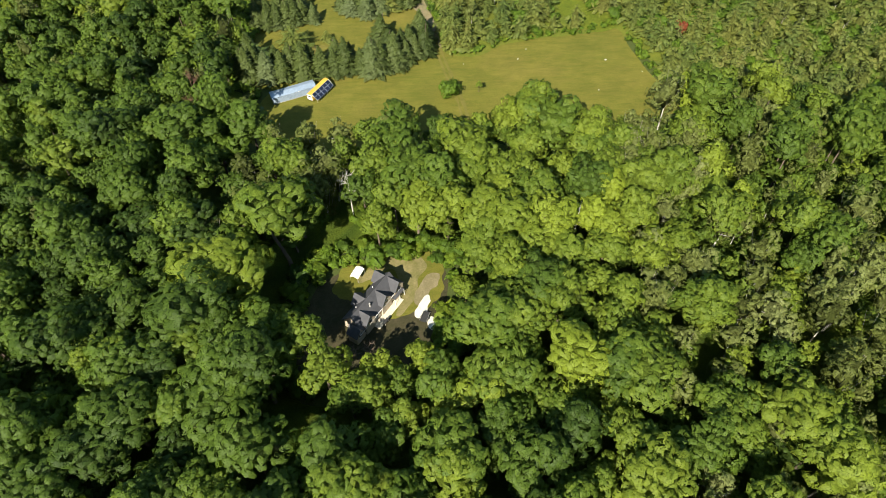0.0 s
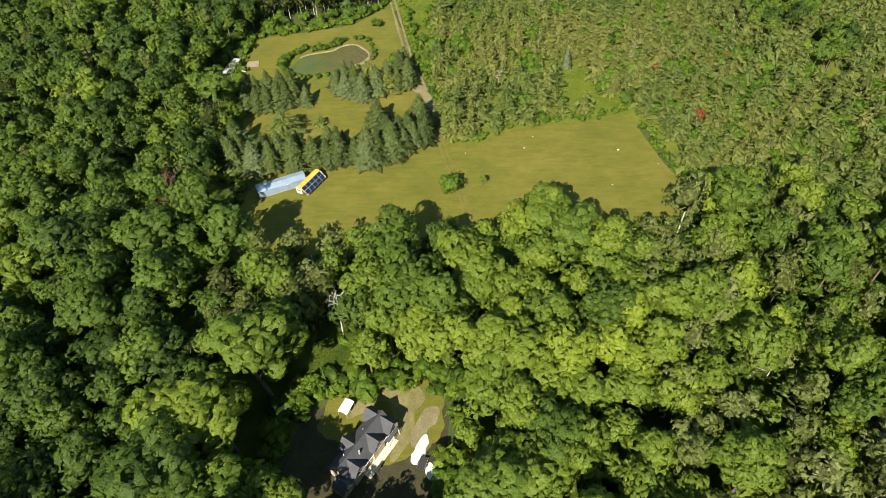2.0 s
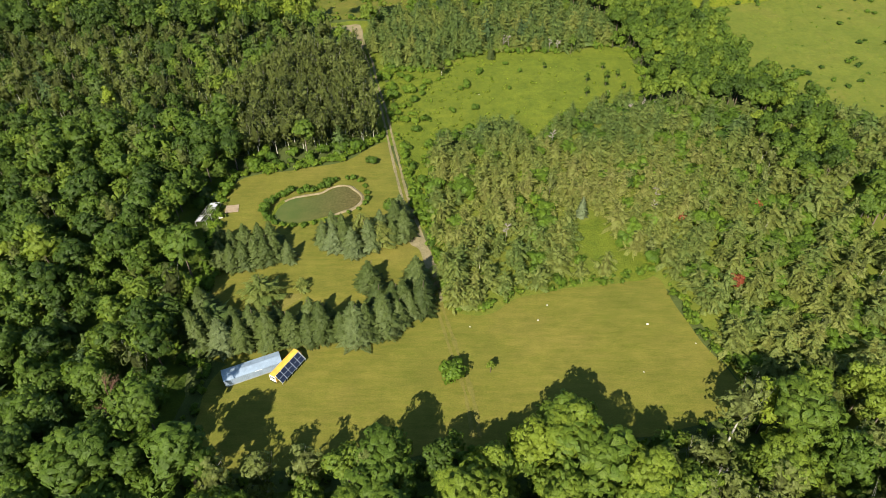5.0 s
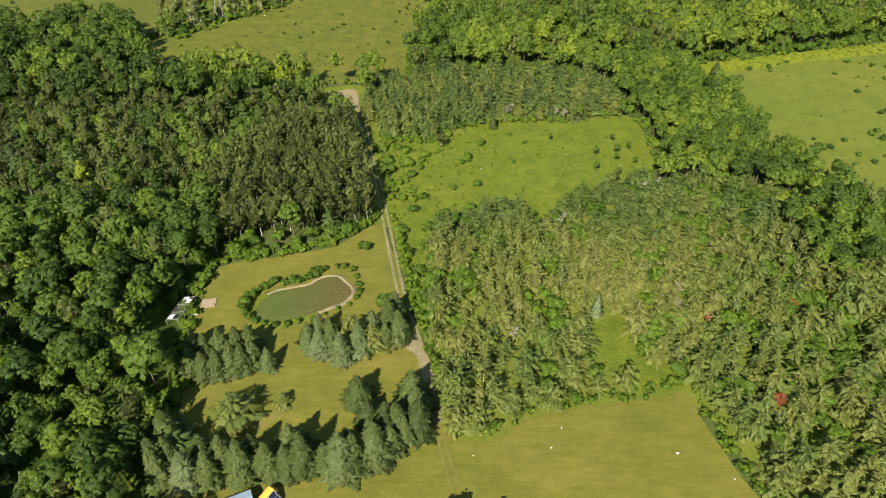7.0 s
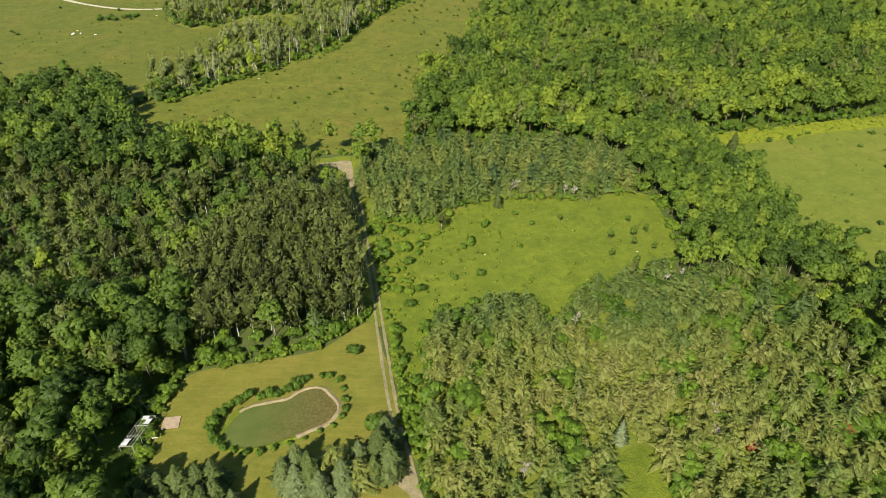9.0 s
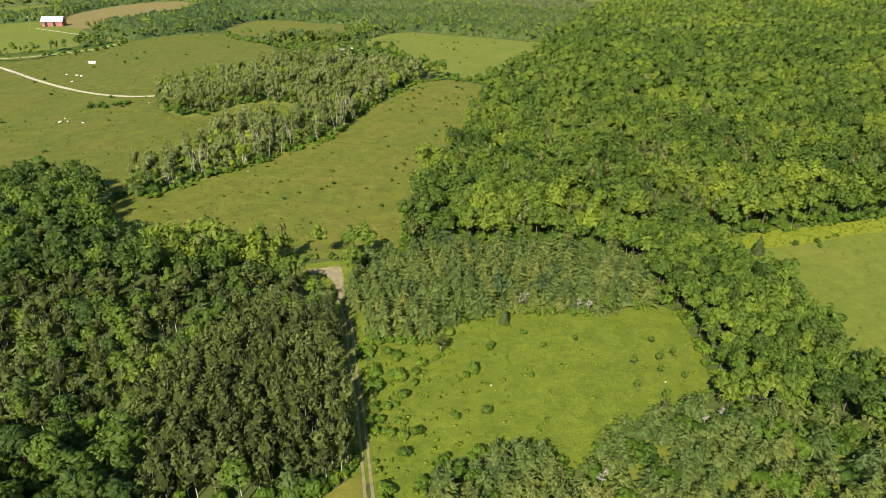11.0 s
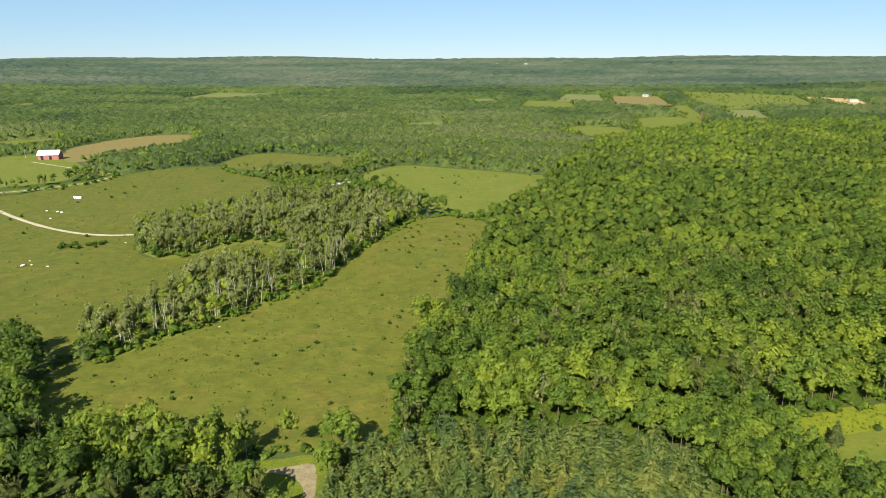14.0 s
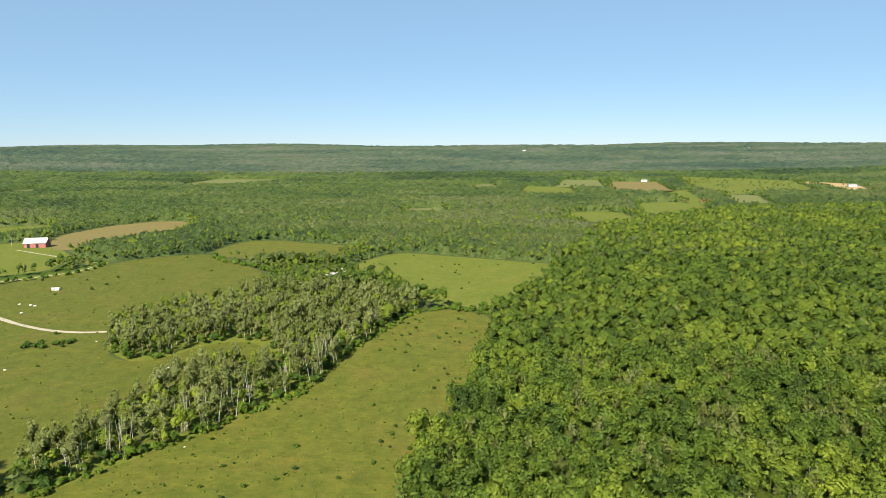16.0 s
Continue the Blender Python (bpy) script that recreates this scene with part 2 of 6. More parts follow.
def empty(name, m, label, category, group="", kind=""):
    ob = new(name)
    ob.empty_display_size = 0.5
    ob.matrix_world = m
    return tagged(ob, label, category, group, kind)


def box(bm, x0, x1, y0, y1, z0, z1, bevel=0.0):
    r = bmesh.ops.create_cube(bm, size=1.0, matrix=Matrix.LocRotScale(((x0 + x1) / 2, (y0 + y1) / 2, (z0 + z1) / 2), None, (x1 - x0, y1 - y0, z1 - z0)))
    if bevel:
        edges = list({e for v in r["verts"] for e in v.link_edges})
        bmesh.ops.bevel(bm, geom=edges, offset=bevel, segments=2, affect="EDGES", profile=0.5)


def boxes(*rows, bevel=0.0):
    bm = bmesh.new()
    for r in rows:
        box(bm, *r, bevel=bevel)
    return bm


def rod(bm, a, b, r0, r1, sides=6):
    a, b = Vector(a), Vector(b)
    d = b - a
    m = Matrix.Translation((a + b) / 2) @ d.to_track_quat("Z", "Y").to_matrix().to_4x4()
    bmesh.ops.create_cone(bm, cap_ends=True, segments=sides, radius1=r0, radius2=max(r1, 0.004), depth=d.length, matrix=m)


def prism(bm, outline, y0, y1):
    """Extrudes an outline of (x, z) along y."""
    a = [bm.verts.new((x, y0, z)) for x, z in outline]
    b = [bm.verts.new((x, y1, z)) for x, z in outline]
    bm.faces.new(a[::-1])
    bm.faces.new(b)
    n = len(a)
    for i in range(n):
        bm.faces.new((a[i], a[(i + 1) % n], b[(i + 1) % n], b[i]))
    bmesh.ops.recalc_face_normals(bm, faces=bm.faces)


def terrain(x, y):
    """Height of the land: level near by, low swells far off that climb to the skyline."""
    x, y = np.asarray(x, float), np.asarray(y, float)
    d = np.hypot(x * 0.8, np.maximum(y - 100, 0)) if y.ndim else math.hypot(x * 0.8, max(float(y) - 100, 0))
    s = np.clip((d - 2300) / 2300, 0, 1)
    s = s * s * (3 - 2 * s)
    swell = 9 * np.sin(x / 610 + 1.0) * np.sin(y / 470 + 0.4) + 5 * np.sin(x / 233 + y / 390)
    return s * (98 + swell)


def inside(poly, x, y):
    """Which of the points lie in the polygon."""
    x, y = np.asarray(x, float), np.asarray(y, float)
    hit = np.zeros(np.broadcast(x, y).shape, bool)
    px, py = poly[-1]
    for qx, qy in poly:
        cross = ((qy > y) != (py > y)) & (x < (px - qx) * (y - qy) / ((py - qy) or 1e-9) + qx)
        hit ^= cross
        px, py = qx, qy
    return hit


def edge_distance(poly, x, y):
    x, y = np.asarray(x, float), np.asarray(y, float)
    best = np.full(x.shape, 1e9)
    px, py = poly[-1]
    for qx, qy in poly:
        dx, dy = qx - px, qy - py
        t = np.clip(((x - px) * dx + (y - py) * dy) / (dx * dx + dy * dy + 1e-9), 0, 1)
        best = np.minimum(best, np.hypot(x - px - t * dx, y - py - t * dy))
        px, py = qx, qy
    return best


def outline(poly, step, wobble, seed, smooth=2):
    """A polygon with rounded corners and an uneven edge."""
    p = [Vector((*q, 0)) for q in poly]
    for _ in range(smooth):
        p = [w for i in range(len(p)) for w in (p[i].lerp(p[(i + 1) % len(p)], 0.22), p[i].lerp(p[(i + 1) % len(p)], 0.78))]
    out = []
    for i, a in enumerate(p):
        b = p[(i + 1) % len(p)]
        n = max(1, round((b - a).length / step))
        side = (b - a).normalized().cross(Vector((0, 0, 1)))
        for k in range(n):
            q = a.lerp(b, k / n)
            out.append(q + side * wobble * noise.noise((q.x / step / 3 + seed, q.y / step / 3, seed)))
    return out


def sheet(name, poly, z, material, label, category, step=4.0, wobble=1.0, kind="structure", smooth=2):
    """A field, lawn or yard that lies on the ground."""
    bm = bmesh.new()
    vs = [bm.verts.new((q.x, q.y, z + float(terrain(q.x, q.y)))) for q in outline(poly, step, wobble, len(name) + z * 50, smooth)]
    f = bm.faces.new(vs)
    f.normal_update()
    if f.normal.z < 0:
        f.normal_flip()
    bmesh.ops.triangulate(bm, faces=[f])
    ob = part(name, bm, material, None)
    return tagged(ob, label, category, kind=kind)


def strip(bm, line, width, z, step=2.0, wobble=0.15, offset=0.0):
    """A ribbon along a line on the ground: a rut, a road."""
    p = [Vector((*q, 0)) for q in line]
    for _ in range(2):
        p = [p[0]] + [w for i in range(len(p) - 1) for w in (p[i].lerp(p[i + 1], 0.25), p[i].lerp(p[i + 1], 0.75))] + [p[-1]]
    pts = []
    for a, b in zip(p, p[1:]):
        n = max(1, round((b - a).length / step))
        pts += [a.lerp(b, k / n) for k in range(n)]
    pts.append(p[-1])
    last = None
    for i, q in enumerate(pts):
        d = (pts[min(i + 1, len(pts) - 1)] - pts[max(i - 1, 0)]).normalized()
        side = Vector((-d.y, d.x, 0))
        w = width / 2 * (1 + wobble * noise.noise((q.x * 0.3, q.y * 0.3, offset)))
        o = offset + 0.12 * noise.noise((q.x * 0.15, q.y * 0.15, 3 + offset))
        zz = z + float(terrain(q.x, q.y))
        row = [bm.verts.new((q.x + side.x * (o + k * w), q.y + side.y * (o + k * w), zz)) for k in (1, -1)]
        if last:
            bm.faces.new((last[0], last[1], row[1], row[0]))
        last = row


# ---- plan of the place ----
FRONT_FIELD = [(-53, 127), (-30, 127), (-10, 129), (10, 132), (40, 133), (56, 137), (66, 140), (63, 150), (60, 156), (57, 170), (55.5, 182), (46, 178.5), (33, 177), (18, 174), (10.5, 168), (2, 168.6), (-2, 174), (-4, 169), (-11, 165), (-20, 160.5), (-33, 157), (-40, 158), (-53, 154)]
LAWN = [(-64, 203), (-65, 210), (-66.5, 219), (-65, 225), (-62, 229), (-56, 230.6), (-46, 233), (-37, 235), (-30, 238), (-23, 246), (-18.6, 250), (-15, 236), (-9, 212), (-5.5, 199), (-2, 179), (-2, 172), (-8, 164), (-22, 157), (-50, 153), (-58, 158), (-60, 184), (-63, 198)]
MEADOW = [(-18, 254), (-16, 270), (-20, 288), (-22, 303), (-6, 300), (5, 310), (20, 318), (50, 316), (74, 323), (79, 314), (77, 280), (62, 270), (42, 263), (32, 248), (22, 257), (3, 254), (-5, 247), (-5, 220), (-2.5, 200), (-5.5, 199), (-9, 212), (-14, 236)]
GLADE = [(37, 200), (44, 204), (43, 193), (47, 190), (52, 181), (46, 179), (42, 186), (37, 193)]
RIGHT_FIELD = [(110, 372), (130, 376), (158, 383), (208, 395), (330, 425), (330, 215), (170, 240), (134, 265), (127, 277), (121, 290), (119, 305), (121, 335), (114, 342), (110, 356)]
GOLD = [(108, 373), (130, 377), (158, 384), (208, 396), (330, 426), (330, 411), (208, 383), (158, 372), (132, 364), (112, 361)]
PASTURE = [(-150, 422), (-143, 388), (-122, 362), (-64, 358), (-37, 356), (-14, 363), (-16, 391), (-11, 414), (-10, 450), (7, 486), (28, 568), (39, 641), (10, 662), (-15, 651), (-49, 569), (-63, 505), (-94, 464), (-113, 444), (-133, 416)]
FAR_PASTURE = [(-85, 816), (-71, 861), (-40, 905), (15, 878), (60, 858), (91, 840), (123, 831), (109, 797), (88, 749), (53, 668), (42, 650), (10, 664), (-8, 686), (-41, 748), (-75, 772)]
LEFT_PASTURE = [(-430, 405), (-186, 428), (-151, 420), (-150, 440), (-145, 456), (-139, 470), (-136, 497), (-130, 516), (-121, 535), (-104, 546), (-94, 560), (-104, 584), (-127, 588), (-143, 572), (-152, 556), (-166, 552), (-185, 562), (-204, 606), (-208, 619), (-216, 650), (-193, 669), (-166, 690), (-149, 712), (-150, 790), (-239, 900), (-292, 884), (-327, 837), (-360, 745), (-560, 640)]
BARN_LAWN = [(-560, 960), (-472, 1000), (-440, 960), (-382, 886), (-372, 850), (-362, 812), (-390, 784), (-560, 700)]
BROWN_FIELD = [(-440, 943), (-492, 1040), (-471, 1150), (-429, 1204), (-376, 1202), (-344, 1057), (-389, 985), (-409, 923)]
GREEN_STRIP = [(-640, 1123), (-571, 1167), (-563, 1140), (-520, 1060), (-600, 1020)]
SCRUB_FIELD = [(-245, 900), (-239, 980), (-204, 1001), (-143, 968), (-85, 953), (-106, 862), (-145, 856), (-180, 880), (-192, 864)]
CLEARING = [(-32, 63), (-31, 80), (-25, 88), (-12, 90), (-4, 91), (0, 86.5), (0, 79), (-2, 70), (-4, 62), (-12, 59), (-24, 59)]
GROVE_FLOOR = [(-152, 424), (-133, 416), (-113, 444), (-94, 453), (-63, 505), (-49, 545), (-11, 655), (-10, 690), (-91, 761), (-145, 775), (-176, 702), (-216, 654), (-194, 575), (-154, 545), (-165, 497), (-161, 458)]
ISLAND = [(-149, 423), (-130, 432), (-112, 446), (-95, 455), (-89, 475), (-72, 502), (-60, 521), (-50, 551), (-44, 578), (-32, 629), (-14, 656), (-4, 672), (-31, 684), (-58, 704), (-98, 730), (-124, 726), (-146, 704), (-157, 685), (-172, 650), (-190, 622), (-202, 606), (-183, 566), (-164, 556), (-151, 559), (-145, 575), (-127, 592), (-99, 587), (-88, 556), (-106, 544), (-123, 534), (-132, 515), (-137, 497), (-138, 484), (-141, 466), (-147, 454), (-151, 440)]
FAR_FIELDS = [  # outline, material
    ([(-759, 2275), (-750, 2406), (-480, 2387), (-447, 2317), (-578, 2203), (-664, 2152)], M_PALEFIELD),
    ([(185, 1841), (241, 1992), (354, 1938), (311, 1758), (210, 1763)], M_GREENFIELD),
    ([(315, 2116), (414, 2322), (507, 2250), (424, 1981)], M_PALEFIELD),
    ([(423, 1912), (517, 2188), (660, 2178), (573, 1925), (480, 1805)], M_BROWN),
    ([(199, 1292), (257, 1317), (309, 1296), (308, 1229), (267, 1177), (211, 1194)], M_GREENFIELD),
    ([(333, 1383), (391, 1471), (465, 1492), (501, 1442), (449, 1338), (400, 1340), (325, 1287)], M_GREENFIELD),
    ([(611, 1595), (655, 1670), (712, 1651), (596, 1426), (549, 1428)], M_PALEFIELD),
    ([(535, 1802), (610, 1798), (511, 1529), (488, 1572)], M_GREENFIELD),
    ([(636, 1967), (824, 2436), (980, 2350), (1090, 2209), (891, 1841), (752, 1850), (644, 1796)], M_GREENFIELD),
    ([(1063, 2122), (1108, 2148), (1171, 2033), (1011, 1794), (949, 1818)], M_STUBBLE),
    ([(-1106, 1858), (-1083, 1960), (-980, 1950), (-1000, 1850)], M_PALEFIELD),
    ([(88, 2051), (156, 2099), (161, 1973), (98, 1954)], M_PALEFIELD),
    ([(-60, 1380), (15, 1400), (10, 1370), (-50, 1362)], M_PALEFIELD),
]
for far_poly, _ in FAR_FIELDS:  # the near edges lie behind tree tops
    mid_y = sum(q[1] for q in far_poly) / len(far_poly)
    far_poly[:] = [(a, b - 0.085 * (b - 200)) if b < mid_y else (a, b) for a, b in far_poly]
LANE = [(-470, 932), (-399, 887), (-357, 862), (-327, 843), (-334, 801), (-347, 788), (-374, 760), (-420, 742)]
LANE_VERGE = [(-472, 938), (-399, 893), (-354, 868), (-320, 848), (-326, 799), (-339, 782), (-368, 753), (-420, 735), (-422, 748), (-379, 768), (-355, 794), (-341, 805), (-335, 838), (-360, 855), (-401, 880), (-472, 926)]
OPEN = [LANE_VERGE, FRONT_FIELD, LAWN, MEADOW, GLADE, RIGHT_FIELD, PASTURE, FAR_PASTURE, LEFT_PASTURE, BARN_LAWN, BROWN_FIELD, GREEN_STRIP, SCRUB_FIELD, CLEARING] + [f[0] for f in FAR_FIELDS]

# ---- ground, fields, tracks ----
def ground_axis(lo, hi, near, far):
    return np.unique(np.concatenate([np.linspace(lo, -near, 25), np.linspace(-near, near, 13), np.linspace(near, hi, 25)]))


gx = ground_axis(-5200, 5200, 600, 0)
gy = np.unique(np.concatenate([np.linspace(-900, 0, 5), np.linspace(0, 2200, 12), np.linspace(2200, 5200, 36)]))
X, Y = np.meshgrid(gx, gy)
Z = terrain(X, Y)
n0, n1 = X.shape
I = np.arange(n0 * n1).reshape(n0, n1)
quads = np.stack([I[:-1, :-1], I[:-1, 1:], I[1:, 1:], I[1:, :-1]], -1).reshape(-1, 4)
tagged(new("ground", mesh_from("ground", np.stack([X, Y, Z], -1).reshape(-1, 3), quads, [M_FLOOR], True)), "dark forest floor of leaf litter and low green growth", "ground", kind="structure")

sheet("mown_field", FRONT_FIELD, 0.04, M_LAWN, "mown yellow-green grass field beside the wood", "field", 2.5, 0.7)
sheet("lawn", LAWN, 0.06, M_LAWN, "mown lawn with spruces and a pond", "lawn", 2.5, 0.6)
sheet("meadow", MEADOW, 0.05, M_MEADOW, "overgrown bright green weedy meadow", "meadow", 3, 1.2)
sheet("glade", [(36, 193), (36, 200), (43, 206), (51, 201), (51, 191), (57, 185), (53, 179.5), (46, 178.5), (41, 186)], 0.07, M_MEADOW, "small bright green grassy gap in the pines", "meadow", 2, 0.6)
sheet("hill_field", RIGHT_FIELD, 0.04, M_GREENFIELD, "green pasture dotted with small junipers", "field", 4, 1.5)
sheet("goldenrod_strip", GOLD, 0.09, M_GOLD, "strip of yellow flowering goldenrod along a field edge", "goldenrod", 3, 1.6)
sheet("pasture", PASTURE, 0.05, M_PASTURE, "long green and tan pasture beside the wood", "field", 4, 1.5)
sheet("far_pasture", FAR_PASTURE, 0.05, M_GREENFIELD, "green pasture behind the poplar grove", "field", 5, 2)
sheet("left_pasture", LEFT_PASTURE, 0.08, M_ROUGHFIELD, "wide green pasture crossed by a gravel road", "field", 6, 2)
sheet("lane_verge", LANE_VERGE, 0.1, M_GREENFIELD, "mown verge along the gravel lane", "verge", 6, 1, smooth=1)
sheet("barn_lawn", BARN_LAWN, 0.05, M_GREENFIELD, "green grass round the red barn", "field", 6, 2)
sheet("dry_field", BROWN_FIELD, 0.09, M_BROWN, "dry brown hay field behind the barn", "field", 6, 2)
sheet("green_strip", GREEN_STRIP, 0.05, M_GREENFIELD, "narrow green field behind a hedge", "field", 6, 2)
sheet("scrub_field", SCRUB_FIELD, 0.05, M_PASTURE, "small rough pasture inside hedgerows", "field", 5, 2)
sheet("grove_floor", GROVE_FLOOR, 0.03, M_GREENFIELD, "rough grass under the poplar grove", "field", 5, 1.5)
# dark sheet; its colour stands in for shade round the house
sheet("yard", CLEARING, 0.03, M_SHADE_GROUND, "bare brown ground round the house, coloured dark for tree shade", "yard", 2, 0.8)
sheet("yard_grass", [(-26, 80), (-25, 88), (-18, 92), (-10, 93), (-3, 92.5), (-0.5, 87), (-1.5, 80), (-5, 76.5), (-10, 74.5), (-14, 75.5), (-17, 78)], 0.045, M_LAWN, "thin grass round the house", "yard", 0.8, 1.2)
sheet("worn_yard", [(-20.5, 83.5), (-19, 87.8), (-14.5, 90.6), (-9.8, 91.6), (-5.8, 91.4), (-4.6, 88), (-6.6, 85.2), (-7.5, 80), (-9, 76), (-11.5, 74.5), (-11, 79), (-10.6, 84.6), (-13, 88), (-16.6, 85.6)], 0.06, M_WORN, "worn yellow lawn beside the house", "yard", 0.9, 0.7)
for poly, m in FAR_FIELDS:
    sheet("far_field", poly, 0.3, m, "distant farm field between woods", "field", 12, 2, smooth=0)

bm = bmesh.new()
TRACK = [(6, 134), (4.8, 146), (1.5, 158), (-1.7, 172.7), (-4.3, 188), (-7, 199), (-11.2, 214), (-17, 246), (-20, 264), (-23.2, 280), (-26.2, 292.5), (-28.5, 308.6), (-32, 321), (-35.5, 337), (-36.5, 345)]
strip(bm, TRACK[3:], 0.75, 0.11, 2.0, 0.5, 0.85)
strip(bm, TRACK[3:], 0.75, 0.11, 2.0, 0.5, -0.85)
tagged(part("dirt_track", bm, M_DIRT, None), "two-rut dirt track through grass", "track", kind="structure")
bm = bmesh.new()
strip(bm, TRACK[:4], 0.7, 0.11, 1.0, 0.9, 0.8)
strip(bm, TRACK[:4], 0.9, 0.11, 1.0, 0.9, -0.7)
tagged(part("faint_track", bm, M_DRYGRASS, None), "faint wheel marks worn into the mown grass", "track", kind="structure")
sheet("bare_patch", [(-49, 170), (-43, 169.5), (-38, 172.5), (-35.5, 176), (-41, 176.5), (-46, 175)], 0.085, M_DRYGRASS, "dry yellow patch in the lawn", "lawn", 1.5, 0.8)
sheet("worn_path", [(-3.0, 176), (-1.4, 182), (-3.2, 190), (-5.2, 196), (-6, 200.5), (-9.4, 199.4), (-9.8, 195), (-6.6, 193), (-5, 187), (-3.8, 180)], 0.10, M_DIRT, "bare trodden earth on the track", "track", 1.5, 0.4)
bm = bmesh.new()
strip(bm, TRACK[7:], 8.0, 0.024, 3.0, 0.25)
tagged(part("track_verge", bm, M_MEADOW, None), "weedy green verge along the dirt track", "verge", kind="structure")
sheet("clearing_grass", [(-58, 343), (-56, 351), (-40, 355), (-31, 354), (-30, 336), (-34, 324), (-40, 332), (-50, 341)], 0.032, M_MEADOW, "bright green grass round the sandy turning place", "verge", 2, 1.0)
sheet("turning_place", [(-52.5, 345.6), (-46.8, 348.4), (-37.6, 350.6), (-35.6, 346), (-34.2, 333), (-32.8, 325), (-34.6, 325), (-36.5, 335), (-38.8, 340.5), (-42, 343.6), (-47, 345.8)], 0.12, M_SAND, "pale sandy turning place at the end of the track", "track", 1.5, 0.7, smooth=1)
bm = bmesh.new()
strip(bm, [(-620, 905), (-520, 810), (-420, 742), (-368, 702), (-314, 655), (-265, 621), (-231, 607.5), (-203, 609), (-180, 618)], 3.4, 0.14, 8, 0.2)
tagged(part("gravel_road", bm, M_ROAD, None), "pale gravel farm road curving through pasture", "road", kind="structure")
bm = bmesh.new()
strip(bm, LANE, 2.2, 0.16, 8, 0.3)
tagged(part("farm_lane", bm, M_ROAD, None), "gravel lane leading to the barn", "road", kind="structure")
sheet("driveway", [(-7.6, 75), (-7.3, 76.8), (-6.1, 78.6), (-4.9, 80.6), (-4.1, 80.2), (-4.4, 78), (-4.9, 76), (-5.3, 74.9), (-6.6, 74.3)], 0.10, M_GRAVEL, "patch of bright white gravel by the house", "driveway", 0.5, 0.4)
sheet("gravel_patch", [(-4.8, 74.4), (-3.7, 74.8), (-2.5, 73.5), (-2.8, 72.2), (-3.9, 71.2), (-4.7, 72.4)], 0.1, M_GRAVEL, "small patch of white gravel under trees", "driveway", 0.5, 0.4)
sheet("dirt_drive", [(-7.6, 78.5), (-7.1, 82), (-5.7, 85.4), (-3.7, 86.6), (-1.9, 85.6), (-2.3, 83.2), (-4, 81), (-5.4, 79.2), (-6.6, 77.4)], 0.09, M_DIRT, "pale trodden earth drive", "driveway", 0.5, 0.6)

# ---- trees: shapes ----
def ico(level):
    bm = bmesh.new()
    bmesh.ops.create_icosphere(bm, subdivisions=level, radius=1.0)
    v = np.array([q.co[:] for q in bm.verts])
    f = np.array([[q.index for q in p.verts] for p in bm.faces])
    bm.free()
    return v, f


ICO = {n: ico(n) for n in (1, 2, 3)}


def unit(n):
    v = rng.normal(size=(n, 3))
    return v / np.linalg.norm(v, axis=1, keepdims=True)


def rosettes(p, n, along, size, stretch=1.0, rim=6, dome=0.85, ragged=0.5):
    """Tufts of leaves: at each point p an uneven star, domed about n and drawn out along a direction."""
    k = len(p)
    n = normed(n)
    e1 = normed(along - n * (along * n).sum(1, keepdims=True))
    e2 = np.cross(n, e1)
    s = size * rng.uniform(0.65, 1.3, (k, 1, 1))
    a = (np.arange(rim) + rng.uniform(-0.3, 0.3, (k, rim)) + rng.uniform(0, 1, (k, 1))) * 6.2832 / rim
    r = rng.uniform(1 - ragged, 1 + ragged * 0.8, (k, rim)) * np.where(np.arange(rim) % 2, 1 - ragged * 0.55, 1 + ragged * 0.4)
    flat = (np.cos(a) * r * stretch)[..., None] * e1[:, None] + (np.sin(a) * r)[..., None] * e2[:, None]
    out = p[:, None] + s * (flat - n[:, None] * (dome * r * r)[..., None])
    v = np.concatenate([(p + n * s[:, 0] * 0.12)[:, None], out], 1)
    lean = normed((n[:, None] + 0.75 * flat / stretch).reshape(-1, 3)).reshape(k, rim, 3)
    nor = np.concatenate([n[:, None], lean], 1)
    j = np.arange(rim)
    one = np.stack([np.zeros(rim, int), 1 + j, 1 + (j + 1) % rim], 1)
    f = one[None] + (np.arange(k) * (rim + 1))[:, None, None]
    return v.reshape(-1, 3), f.reshape(-1, 3), nor.reshape(-1, 3)


def bare_limbs(n, foot, height, spread, r):
    """Thin pale limbs that show between the leaves."""
    vs, fs, ns = [], [], []
    for i in range(n):
        a = rng.uniform(0, 6.283)
        out = np.array((math.cos(a), math.sin(a), 0))
        p = np.array((0, 0, foot)) + out * spread * rng.uniform(0.1, 0.5)
        q = p + out * spread * rng.uniform(0.3, 0.75) + np.array((0, 0, (height - foot) * rng.uniform(0.75, 1.05)))
        side = np.array((-out[1], out[0], 0)) * r
        vs.append(np.array([p + side, p - side * 0.6 + out * r, p - side * 0.6 - out * r, q]))
        fs.append(np.array([(0, 1, 3), (1, 2, 3), (2, 0, 3)]) + 4 * i)
        ns.append(normed(np.array([side, out - side, -out - side, out])))
    return np.concatenate(vs), np.concatenate(fs), np.concatenate(ns)


def joined(pieces):
    vs, fs, o = [], [], 0
    for v, f in pieces:
        vs.append(v)
        fs.append(f + o)
        o += len(v)
    return np.concatenate(vs), np.concatenate(fs)


def normed(a):
    return a / (np.linalg.norm(a, axis=1, keepdims=True) + 1e-9)


